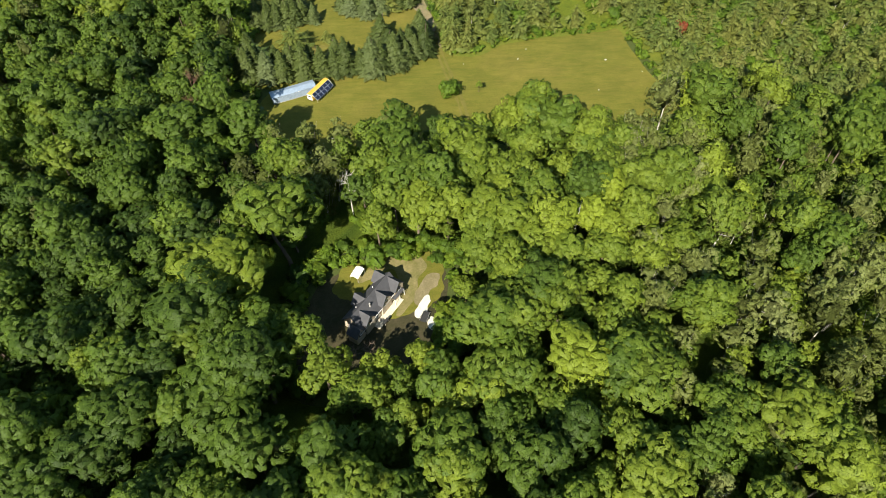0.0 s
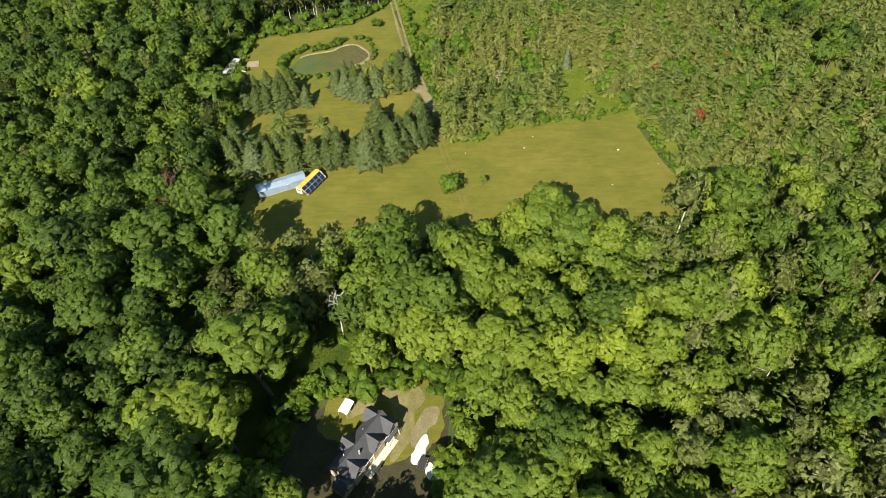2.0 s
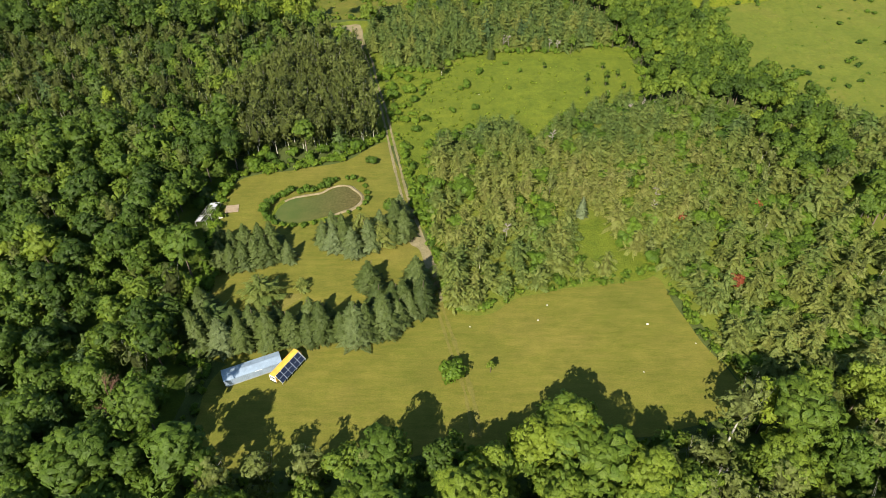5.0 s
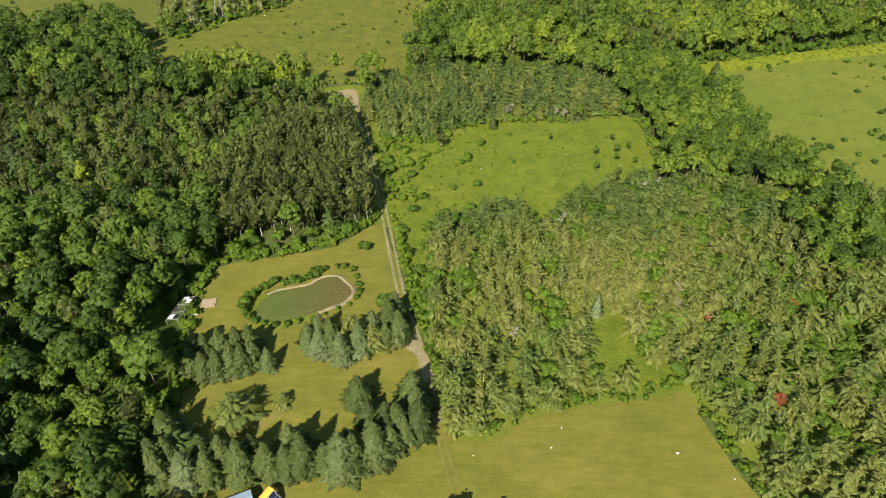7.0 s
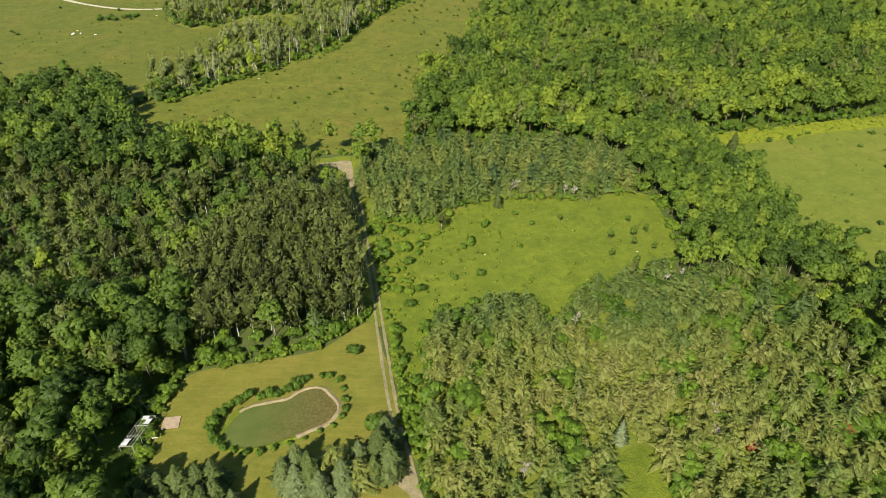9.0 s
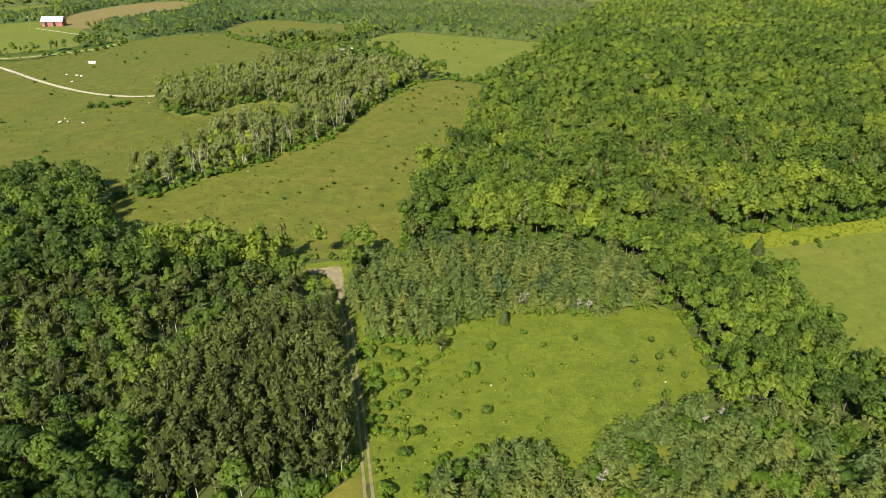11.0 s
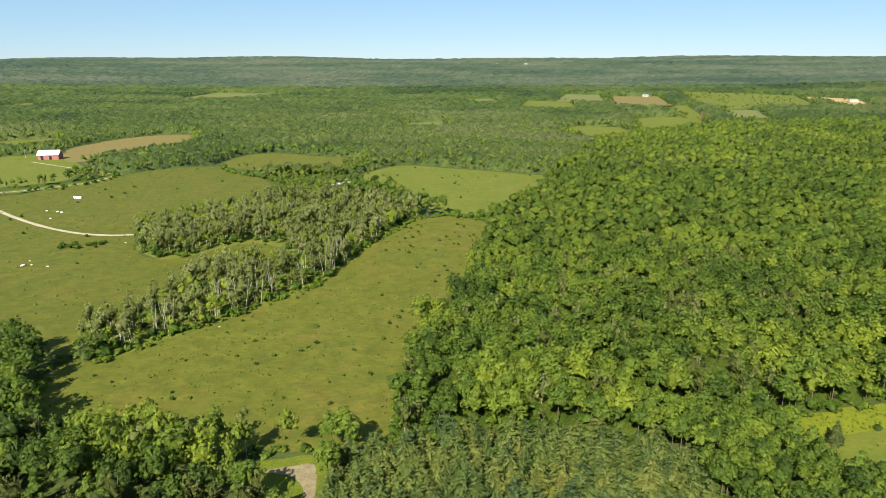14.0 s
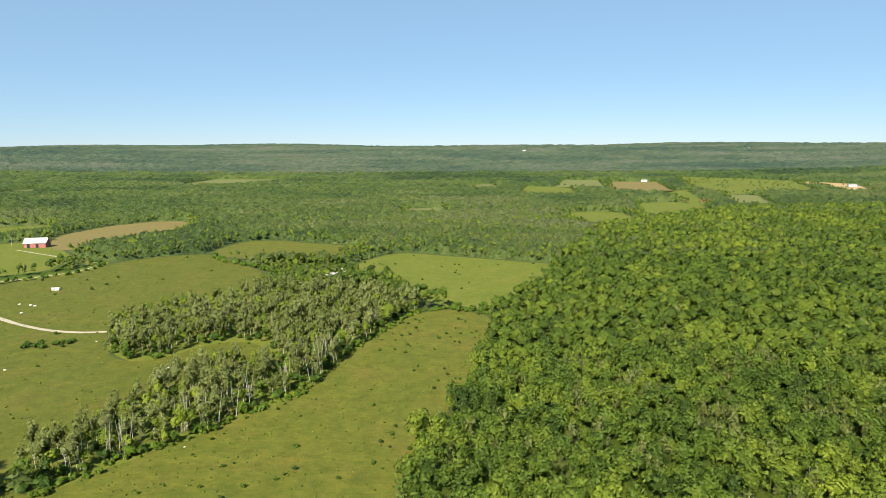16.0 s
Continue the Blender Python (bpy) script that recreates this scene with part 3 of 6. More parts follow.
def lobed_crown(centre, radii, lobes, core, count, size, up=0.35, shrink=0.8, jitter=0.35, rim=6, stretch=1.25, limbs=None):
    """A crown of rounded boughs: a lumpy heart and tufts of leaves over each bough."""
    lc, lr = lobes
    d, f = ICO[core]
    far = np.full(len(d), 0.25 * min(radii))
    for c, r in zip(lc - centre, lr):
        b = d @ c
        disc = b * b - (c @ c - r * r)
        far = np.maximum(far, np.where(disc > 0, b + np.sqrt(np.maximum(disc, 0)), 0))
    heart = centre + d * (far * shrink)[:, None]
    k = count * 14
    i = rng.choice(len(lr), k, p=lr ** 2 / (lr ** 2).sum())
    u = normed(unit(k) + 0.5 * (lc[i] - centre) / np.array(radii) + np.array((0, 0, up)))
    p = lc[i] + u * lr[i][:, None] * rng.uniform(0.8, 1.15, (k, 1))
    keep = np.ones(k, bool)
    for j in range(len(lr)):
        keep &= (i == j) | (np.linalg.norm(p - lc[j], axis=1) > lr[j] * 0.8)
    p, u = p[keep], u[keep]
    chosen, gap = [], size * 1.25  # evenly spread over the boughs
    while len(chosen) < min(count, len(p)):
        for q in range(len(p)):
            if len(chosen) == count:
                break
            if not chosen or (np.linalg.norm(p[chosen] - p[q], axis=1) > gap).all():
                chosen.append(q)
        gap *= 0.8
    p, u = p[chosen], u[chosen]
    facing = normed(0.7 * u + 0.4 * normed(p - centre) + jitter * unit(len(p)) + np.array((0, 0, 0.2)))
    v, g, nor = rosettes(p, facing, normed(p - centre + (0, 0, 0.5)), size, stretch, rim)
    pieces, normals, bark = [(heart, f), (v, g)], [normed(d + (0, 0, 0.15) + 0.35 * unit(len(d))), nor], 0
    if limbs:
        v, g, nor = bare_limbs(*limbs)
        pieces.append((v, g))
        normals.append(nor)
        bark = len(g)
    return (*joined(pieces), len(f), np.vstack(normals), bark)


def broad_crown(lod, height=18.0, radius=4.3, boughs=17):
    core, count, size, rim = ((2, 260, 0.52, 5), (1, 110, 0.74, 5), (1, 62, 0.78, 4), (1, 14, 1.35, 3), (1, 4, 2.2, 3))[lod]
    radii = (radius, radius * rng.uniform(0.88, 1.12), height * 0.34)
    c = np.array((0, 0, height * 0.60))
    u = unit(boughs)
    u[:, 2] = np.abs(u[:, 2]) * 1.15 - 0.25
    lc = c + u * np.array(radii) * rng.uniform(0.52, 0.92, (boughs, 1))
    lr = radius * rng.uniform(0.22, 0.46, boughs)
    lc, lr = np.vstack([lc, c + (0, 0, radii[2] * 0.25)]), np.append(lr, radius * 0.62)
    return lobed_crown(c, radii, (lc, lr), core, count, size, 0.35, (0.76, 0.78, 0.80, 0.88, 1.0)[lod], 0.55, rim)


def poplar_crown(lod, height=15.0, radius=2.6):
    """A slender ash or poplar: loose upswept tufts with pale limbs between them."""
    core, count, size, rim = ((1, 190, 0.31, 5), (1, 62, 0.5, 5), (1, 32, 0.7, 4), (1, 10, 1.2, 4), (1, 3, 2.0, 4))[lod]
    c = np.array((0, 0, height * 0.62))
    z = np.linspace(height * 0.32, height * 0.93, 9)
    a = rng.uniform(0, 6.28, 9)
    wide = radius * np.sin(np.linspace(0.7, 2.75, 9))
    lc = np.stack([np.cos(a) * wide * 0.5, np.sin(a) * wide * 0.5, z], 1)
    limbs = (7 if lod == 0 else 4, height * 0.4, height * 0.95, radius, 0.045 + 0.02 * lod) if lod < 3 else None
    return lobed_crown(c, (radius, radius, height * 0.35), (lc, 0.35 + wide * rng.uniform(0.45, 0.7, 9)), core, count, size, 0.2, 0.7, 0.6, rim, 1.5, limbs)


def pine_crown(lod, height=7.5, radius=2.7):
    """A young pine: tiers of upswept feathery boughs round a narrow heart."""
    tiers, per, rim = ((9, 10, 4), (6, 7, 4), (5, 6, 4), (3, 5, 4), (2, 4, 4))[lod]
    sides = 7
    a = np.arange(sides) * 6.2832 / sides
    ring = np.stack([np.cos(a), np.sin(a)], 1)
    heart = np.vstack([np.c_[ring * radius * 0.5, np.full(sides, height * 0.12)], [(0, 0, height * 0.9)]])
    f = np.array([(i, (i + 1) % sides, sides) for i in range(sides)])
    p, along, size = [], [], []
    for t in range(tiers):
        q = (t + 0.2) / tiers
        r = radius * (1 - q) ** 0.7 * rng.uniform(0.85, 1.12) + 0.15
        n = max(3, round(per * (0.5 + 0.5 * (1 - q))))
        a0 = rng.uniform(0, 6.28)
        for k in range(n):
            b = a0 + 6.2832 * (k + rng.uniform(-0.28, 0.28)) / n
            rr = r * rng.uniform(0.7, 1.2)
            for out, wide in (((0.42, 0.24), (0.86, 0.2)) if lod < 2 else ((0.62, 0.36),)):
                c = b + rng.uniform(-0.25, 0.25)
                p.append((math.cos(c) * rr * out, math.sin(c) * rr * out, height * (0.14 + 0.82 * q) + rr * out * 0.12 + rng.uniform(-0.22, 0.22)))
                along.append((math.cos(c), math.sin(c), rng.uniform(0.2, 0.8)))
                size.append(rr * wide + 0.1)
    p, along = np.array(p), np.array(along)
    facing = normed(np.c_[along[:, :2] * 0.35, np.full(len(p), 1.0)] + 0.45 * unit(len(p)))
    v, g, nor = rosettes(p, facing, along, 1.0, 1.9, rim, 0.3, 0.6)
    centre = np.repeat(p, rim + 1, 0)
    v = centre + (v - centre) * np.repeat(np.array(size), rim + 1)[:, None]
    out = normed(np.c_[heart[:, :2], np.full(len(heart), 0.8)])
    return (*joined([(heart, f), (v, g)]), len(f), np.vstack([out, nor]), 0)


def spruce_crown(lod, height=8.0, radius=2.2):
    """A spruce: a cone of whorls whose drooping sprays end in points."""
    tiers, per = ((21, 21), (14, 11), (8, 8), (5, 6), (3, 5))[lod]
    v, f = [], []
    sides = 9
    for k in range(sides):
        a, b = 6.283 * k / sides, 6.283 * (k + 1) / sides
        o = len(v)
        v += [(math.cos(a) * radius * 0.62, math.sin(a) * radius * 0.62, height * 0.06), (math.cos(b) * radius * 0.62, math.sin(b) * radius * 0.62, height * 0.06), (0, 0, height * 0.93)]
        f.append((o, o + 1, o + 2))
    for t in range(tiers):
        q = (t + 0.3) / tiers
        z, r = height * (0.07 + 0.86 * q), radius * (1 - q) ** 0.9 + 0.12
        a0 = rng.uniform(0, 6.28)
        n = max(4, round(per * (0.45 + 0.55 * (1 - q))))
        for k in range(n):
            a = a0 + 6.283 * (k + rng.uniform(-0.3, 0.3)) / n
            rr = r * rng.uniform(0.55, 1.35)
            wide = rr * 0.17 + 0.09
            ca, sa = math.cos(a), math.sin(a)
            lift = height * 0.05 + rng.uniform(-0.05, 0.1)
            o = len(v)
            v += [(ca * rr * 0.15, sa * rr * 0.15, z + lift), (ca * rr * 0.62 - sa * wide, sa * rr * 0.62 + ca * wide, z - rr * 0.06), (ca * rr, sa * rr, z - rr * 0.10 + 0.12), (ca * rr * 0.62 + sa * wide, sa * rr * 0.62 - ca * wide, z - rr * 0.06)]
            f += [(o, o + 1, o + 2), (o, o + 2, o + 3)]
    v, f = np.array(v), np.array(f)
    out = normed(np.c_[v[:, :2], np.full(len(v), 0.35 * radius)])
    out = normed(out + 0.6 * unit(len(v)))
    flat = np.cross(v[f[:, 1]] - v[f[:, 0]], v[f[:, 2]] - v[f[:, 0]])
    turn = (flat * out[f].mean(1)).sum(1) < 0
    f[turn] = f[turn][:, ::-1]
    return v, f, sides, out, 0


def bush_crown(lod, height=2.2, radius=1.5):
    core, count, size, rim = ((1, 100, 0.23, 5), (1, 24, 0.38, 5), (1, 9, 0.55, 4), (1, 5, 0.8, 4), (1, 3, 1.1, 4))[lod]
    c = np.array((0, 0, height * 0.42))
    u = unit(6)
    u[:, 2] = np.abs(u[:, 2]) * 0.8
    lc = c + u * np.array((radius, radius, height * 0.5)) * 0.55
    return lobed_crown(c, (radius, radius, height * 0.5), (lc, radius * rng.uniform(0.35, 0.6, 6)), core, count, size, 0.3, 0.85, 0.4, rim)


MAKERS = {"broad": broad_crown, "poplar": poplar_crown, "pine": pine_crown, "spruce": spruce_crown, "weed": bush_crown}
HEIGHT = {"broad": 18.0, "poplar": 15.0, "pine": 7.5, "spruce": 8.0, "weed": 2.2, "red": 2.2}
SHAPES = {}


def shapes(kind, lod):
    if (kind, lod) not in SHAPES:
        SHAPES[kind, lod] = [MAKERS[kind](lod) for _ in range((7, 6, 6, 5, 4)[lod])]
    return SHAPES[kind, lod]


# ---- trees: where they stand ----
def trees_in(x0, x1, y0, y1, space, margin, jitter=0.38):
    """Uneven rows of places for trees, clear of all open ground."""
    nx, ny = int((x1 - x0) / space), int((y1 - y0) / (space * 0.87))
    i, j = np.meshgrid(np.arange(nx), np.arange(ny))
    x = x0 + (i + 0.5 * (j % 2)) * space + rng.uniform(-jitter, jitter, i.shape) * space
    y = y0 + j * space * 0.87 + rng.uniform(-jitter, jitter, i.shape) * space
    x, y = x.ravel(), y.ravel()
    ok = np.ones(len(x), bool)
    for poly in OPEN:
        px, py = [q[0] for q in poly], [q[1] for q in poly]
        near = (x > min(px) - 9) & (x < max(px) + 9) & (y > min(py) - 9) & (y < max(py) + 9)
        k = np.nonzero(near & ok)[0]
        if len(k):
            ok[k] = ~(inside(poly, x[k], y[k]) | (edge_distance(poly, x[k], y[k]) < margin))
    return x[ok], y[ok]


TRACK_POINTS = np.array(TRACK)


def off_track(x, y, gap):
    d = np.full(len(x), 1e9)
    for (ax, ay), (bx, by) in zip(TRACK_POINTS, TRACK_POINTS[1:]):
        dx, dy = bx - ax, by - ay
        t = np.clip(((x - ax) * dx + (y - ay) * dy) / (dx * dx + dy * dy), 0, 1)
        d = np.minimum(d, np.hypot(x - ax - t * dx, y - ay - t * dy))
    return (d > gap) & ~inside([(-58, 334), (-58, 352), (-36, 356), (-32, 352), (-31, 330), (-40, 330)], x, y)


def patches(x, y, scale, seed):
    """Slow change over the woods, from -1 to 1."""
    return np.array([noise.noise((a / scale + seed, b / scale, seed)) for a, b in zip(x, y)])


THICKET = [(-4, 177), (2, 171), (10, 169), (18, 175), (46, 180), (56, 183), (61, 172), (64, 150), (75, 140), (160, 120), (180, 232), (134, 262), (122, 288), (119, 300), (105, 262), (80, 268), (62, 269), (42, 262), (32, 247), (22, 256), (3, 253), (-3, 247), (-3, 220)]
POPLARS = [(-64, 236), (-20, 247), (-23, 285), (-30, 308), (-60, 312), (-78, 270)]
PINE_BAND = [(-30, 312), (-22, 304), (-6, 300), (5, 310), (20, 318), (50, 316), (74, 323), (76, 350), (40, 366), (0, 364), (-18, 358), (-31, 352)]
EAST_TREES = ([(109, 281), (105.6, 258.6), (101, 225), (105.6, 213.6), (116, 218), (129, 242), (131, 262), (121, 273), (117, 285)], [(112.5, 206), (112.3, 195), (123, 192), (136, 217), (127, 222)])
sheet("thicket_floor", [(a, b - 5) for a, b in THICKET], 0.02, M_GREENFIELD, "rough grass under the young pines", "field", 4, 1.0)
sheet("band_floor", [(a, b - 4) for a, b in PINE_BAND], 0.018, M_GREENFIELD, "rough grass under the band of pines", "field", 4, 1.0)
STANDS = []  # kind, x, y, height factor, tone, level of detail


def stand(kind, x, y, size, tone, lod):
    if len(x):
        n = len(x)
        STANDS.append((kind, np.asarray(x), np.asarray(y), np.broadcast_to(size, n).copy(), np.clip(np.broadcast_to(tone, n), 0.02, 0.98).copy(), lod))


def by_kind(x, y, share, size, tone, lod):
    """Splits places among kinds of tree; share: kind -> part."""
    kinds, p = list(share), np.array(list(share.values()), float)
    pick = rng.choice(len(kinds), len(x), p=p / p.sum())
    for i, k in enumerate(kinds):
        s = pick == i
        stand(k, x[s], y[s], size[k] * rng.uniform(0.62, 1.25, s.sum()), (tone[s] if k != "pine" else tone[s] * 0.8 + 0.1), lod)


# near hardwoods
x, y = trees_in(-175, 175, 18, 262, 7.2, 2.8, 0.46)
ok = off_track(x, y, 4) & ~inside(THICKET, x, y) & ~inside(POPLARS, x, y) & ~((x > 73) & (y > 250)) & (np.abs(x) < 84 + 0.36 * y)
ok &= (np.hypot(x + 21.5, y - 98.5) > 3.6) & (np.hypot((x + 68) / 7, (y - 204) / 10) > 1)
ok &= ~inside([(-10, 57), (4, 61), (5.5, 84), (-4, 87)], x, y) & (np.hypot(x + 63.6, (y - 132.5) / 1.3) > 4.8)
x, y = x[ok], y[ok]
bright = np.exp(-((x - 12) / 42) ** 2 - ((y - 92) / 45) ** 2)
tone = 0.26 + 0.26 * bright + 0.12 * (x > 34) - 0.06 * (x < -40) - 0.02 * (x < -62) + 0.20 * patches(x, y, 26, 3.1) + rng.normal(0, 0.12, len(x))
NEAR_WOOD = (x, y, tone)
# the nearest stand as single trees, the rest of it joined
single = (x > -72) & (x < 62) & (y > 34) & (y < 132)
right = (x > 38) & (rng.uniform(size=len(x)) < 0.55)
grey = right | ((x > -48) & (x < -14) & (y > 98) & (rng.uniform(size=len(x)) < 0.7)) | ((x < -45) & (rng.uniform(size=len(x)) < 0.06))
lod0 = (y < 140) & (np.abs(x) < 98)
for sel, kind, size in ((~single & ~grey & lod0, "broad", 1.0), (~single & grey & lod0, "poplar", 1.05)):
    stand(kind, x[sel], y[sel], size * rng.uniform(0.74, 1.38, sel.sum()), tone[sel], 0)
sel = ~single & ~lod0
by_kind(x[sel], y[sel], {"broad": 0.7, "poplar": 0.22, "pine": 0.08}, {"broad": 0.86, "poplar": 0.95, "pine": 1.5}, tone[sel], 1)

# lower trees that close the gaps of the side woods
for x0, x1, y0, y1 in ((-150, -58, 60, 262), (-12, 150, 18, 135), (-58, -12, 18, 50)):
    x, y = trees_in(x0, x1, y0, y1, 6.2, 2.6, 0.46)
    ok = off_track(x, y, 4) & ~inside(THICKET, x, y) & ~inside(POPLARS, x, y) & (np.hypot((x + 68) / 7, (y - 204) / 10) > 1) & ~inside([(-10, 57), (4, 61), (5.5, 84), (-4, 87)], x, y) & (np.hypot(x + 26.5, y - 45) > 6) & ~inside([(-24, 44), (-8, 40), (5, 62), (7, 84), (-4, 88), (-12, 66)], x, y)
    x, y = x[ok], y[ok]
    stand("broad", x, y, rng.uniform(0.5, 0.8, len(x)), 0.26 + 0.14 * (x > -12) + rng.normal(0, 0.12, len(x)), 2)

# wood behind the camera
x, y = trees_in(-84, 84, -140, 18, 12, 3)
stand("broad", x, y, rng.uniform(1.0, 1.3, len(x)), 0.35 + rng.normal(0, 0.1, len(x)), 4)
x, y = trees_in(-420, 420, -200, 330, 13, 3)
ok = (np.abs(x) > 84 + 0.36 * y) & ((x > 0) | (y < 262)) & ~inside(THICKET, x, y)
stand("broad", x[ok], y[ok], rng.uniform(1.0, 1.3, ok.sum()), 0.35 + rng.normal(0, 0.1, ok.sum()), 4)

# pine and juniper thicket
x, y = trees_in(-10, 180, 118, 300, 4.3, 1.2, 0.44)
ok = inside(THICKET, x, y) & ~inside(EAST_TREES[0], x, y) & ~inside(EAST_TREES[1], x, y) & off_track(x, y, 2.6) & (np.hypot(x - 39.6, y - 203.5) > 4.6)
x, y = x[ok], y[ok]
tone = 0.50 + 0.20 * patches(x, y, 15, 8.2) + rng.normal(0, 0.06, len(x)) + 0.22 * np.exp(-((x - 36) / 30) ** 2 - ((y - 215) / 16) ** 2) - 0.12 * (y > 243)
tone = np.where(rng.uniform(size=len(x)) < 0.002, 0.98, np.minimum(tone + 0.02, 0.8))
east = np.clip((x - 55) / 60, 0, 1) + np.clip((170 - y) / 60, 0, 1)
tall = rng.uniform(size=len(x)) < 0.10 + 0.25 * east
sz = rng.uniform(0.55, 1.05, len(x)) * (1 + 0.22 * np.clip(east, 0, 1))
leafy = rng.uniform(size=len(x)) < 0.16 + 0.35 * np.clip(east, 0, 1)
stand("pine", x[~leafy], y[~leafy], sz[~leafy] * 1.3, tone[~leafy], 1)
lf = leafy & ~tall
stand("weed", x[lf], y[lf], rng.uniform(1.5, 2.6, lf.sum()), tone[lf] * 0.7, 1)
lf = leafy & tall
stand("poplar", x[lf], y[lf], rng.uniform(0.48, 0.72, lf.sum()), tone[lf], 1)

# tall hardwoods between the thicket and the hill field
x, y = trees_in(95, 180, 195, 300, 5.8, 1.0, 0.46)
ok = inside(EAST_TREES[0], x, y) | inside(EAST_TREES[1], x, y)
stand("broad", x[ok], y[ok], rng.uniform(0.6, 0.85, ok.sum()), 0.25 + rng.normal(0, 0.13, ok.sum()), 1)

# dark poplar grove behind the pond
x, y = trees_in(-80, -15, 232, 315, 4.1, 1.0)
ok = inside(POPLARS, x, y) & off_track(x, y, 3.4)
stand("poplar", x[ok], y[ok], rng.uniform(0.78, 1.0, ok.sum()), 0.17 + 0.2 * patches(x[ok], y[ok], 14, 2.7) + rng.normal(0, 0.1, ok.sum()), 1)

# mixed wood north-west of the pond, as far as the pasture
x, y = trees_in(-260, -18, 255, 430, 5.2, 1.8)
ok = ~inside(POPLARS, x, y) & off_track(x, y, 3.6) & ~inside(PINE_BAND, x, y) & (y > 262) & ~inside(ISLAND, x, y)
x, y = x[ok], y[ok]
tone = 0.21 + 0.28 * patches(x, y, 20, 5.5) + rng.normal(0, 0.12, len(x))
tone += 0.24 * ((y > 335) & (x > -110))
s = y < 330
by_kind(x[s], y[s], {"broad": 0.34, "poplar": 0.5, "pine": 0.16}, {"broad": 0.62, "poplar": 0.82, "pine": 1.35}, tone[s], 1)
by_kind(x[~s], y[~s], {"broad": 0.76, "poplar": 0.18, "pine": 0.06}, {"broad": 0.95, "poplar": 0.95, "pine": 1.4}, tone[~s], 2)

# pine band north of the meadow, belt between meadow and hill field
x, y = trees_in(-34, 80, 298, 370, 4.6, 0.6, 0.46)
ok = inside(PINE_BAND, x, y) & off_track(x, y, 2.4)
stand("pine", x[ok], y[ok], rng.uniform(0.8, 1.55, ok.sum()), 0.40 + rng.normal(0, 0.13, ok.sum()), 1)
x, y = trees_in(73, 128, 250, 375, 4.6, 1.0)
ok = ~inside(THICKET, x, y) & ~inside(PINE_BAND, x, y) & ((y > 262) | (x < 100))
stand("broad", x[ok], y[ok], rng.uniform(0.55, 0.8, ok.sum()), 0.33 + rng.normal(0, 0.12, ok.sum()), 1)

# hill wood
x, y = trees_in(-40, 330, 340, 540, 5.6, 1.4, 0.44)
ok = ~inside(PINE_BAND, x, y) & ~((x > 73) & (x < 128) & (y < 375)) & ~inside(ISLAND, x, y) & off_track(x, y, 3)
x, y = x[ok], y[ok]
tone = 0.32 + 0.30 * patches(x, y, 34, 1.7) + rng.normal(0, 0.11, len(x)) + 0.05 * np.exp(-((x - 25) / 45) ** 2 - ((y - 385) / 35) ** 2) + 0.22 * np.exp(-((x - 165) / 55) ** 2 - ((y - 405) / 18) ** 2)
dull = patches(x, y, 24, 9.9) + rng.normal(0, 0.12, len(x)) > 0.27
for near in (True, False):
    k = ~dull & ((y < 395) == near)
    by_kind(x[k], y[k], {"broad": 0.94, "poplar": 0.06}, {"broad": 0.84, "poplar": 0.92}, tone[k], 1 if near else 2)
by_kind(x[dull], y[dull], {"broad": 0.3, "poplar": 0.7}, {"broad": 0.8, "poplar": 0.88}, tone[dull] + 0.1, 2)
x, y = trees_in(-80, 560, 540, 800, 6.2, 2.0, 0.46)
ok = ~inside(ISLAND, x, y) & (x < 120 + 0.62 * y)
x, y = x[ok], y[ok]
tone = 0.37 + 0.22 * patches(x, y, 45, 1.7) + rng.normal(0, 0.11, len(x)) - 0.1 * np.clip((y - 620) / 180, 0, 1)
by_kind(x, y, {"broad": 0.93, "poplar": 0.07}, {"broad": 0.86, "poplar": 0.9}, tone, 3)

# grove of pale-stemmed poplars between the pastures
x, y = trees_in(-225, -5, 412, 790, 6.0, 0.4, 0.46)
ok = inside(ISLAND, x, y)
x, y = x[ok], y[ok]
tone = 0.36 + 0.22 * patches(x, y, 25, 4.4) + rng.normal(0, 0.08, len(x))
notch = rng.uniform(size=len(x)) < np.where((y > 560) | (rng.uniform(size=len(x)) < 0.5), 1.0, 0.75)
x, y, tone = x[notch], y[notch], tone[notch]
for near in (True, False):
    k = (y < 560) == near
    by_kind(x[k], y[k], {"poplar": 0.62, "broad": 0.32, "pine": 0.06}, {"poplar": 0.98, "broad": 0.6, "pine": 1.2}, tone[k] + 0.24, 1 if near else 2)
island_x, island_y = x, y

# bare pale stems along the sunny front of the grove
def pale_stems():
    d = edge_distance(PASTURE, island_x, island_y)
    k = np.nonzero((d < 16) & (island_y < 560) & (rng.uniform(size=len(d)) < 0.5 + 0.9 * patches(island_x, island_y, 16, 1.3)))[0]
    pieces = []
    for i in k:
        for _ in range(3):
            v, f = stem(rng.uniform(10, 16.5), rng.uniform(0.09, 0.16), 4)
            v = v + np.outer(v[:, 2], rng.uniform(-0.16, 0.16, 3) * (1, 1, 0))
            pieces.append((v + (island_x[i] + rng.uniform(-2.5, 2.5), island_y[i] + rng.uniform(-3, 1.5), 0), f))
    v, f = joined(pieces)
    tagged(new("poplar_stems", mesh_from("poplar_stems", v, f, [BIRCH])), "pale grey bare poplar stems at the edge of the grove", "trunks", kind="stuff")


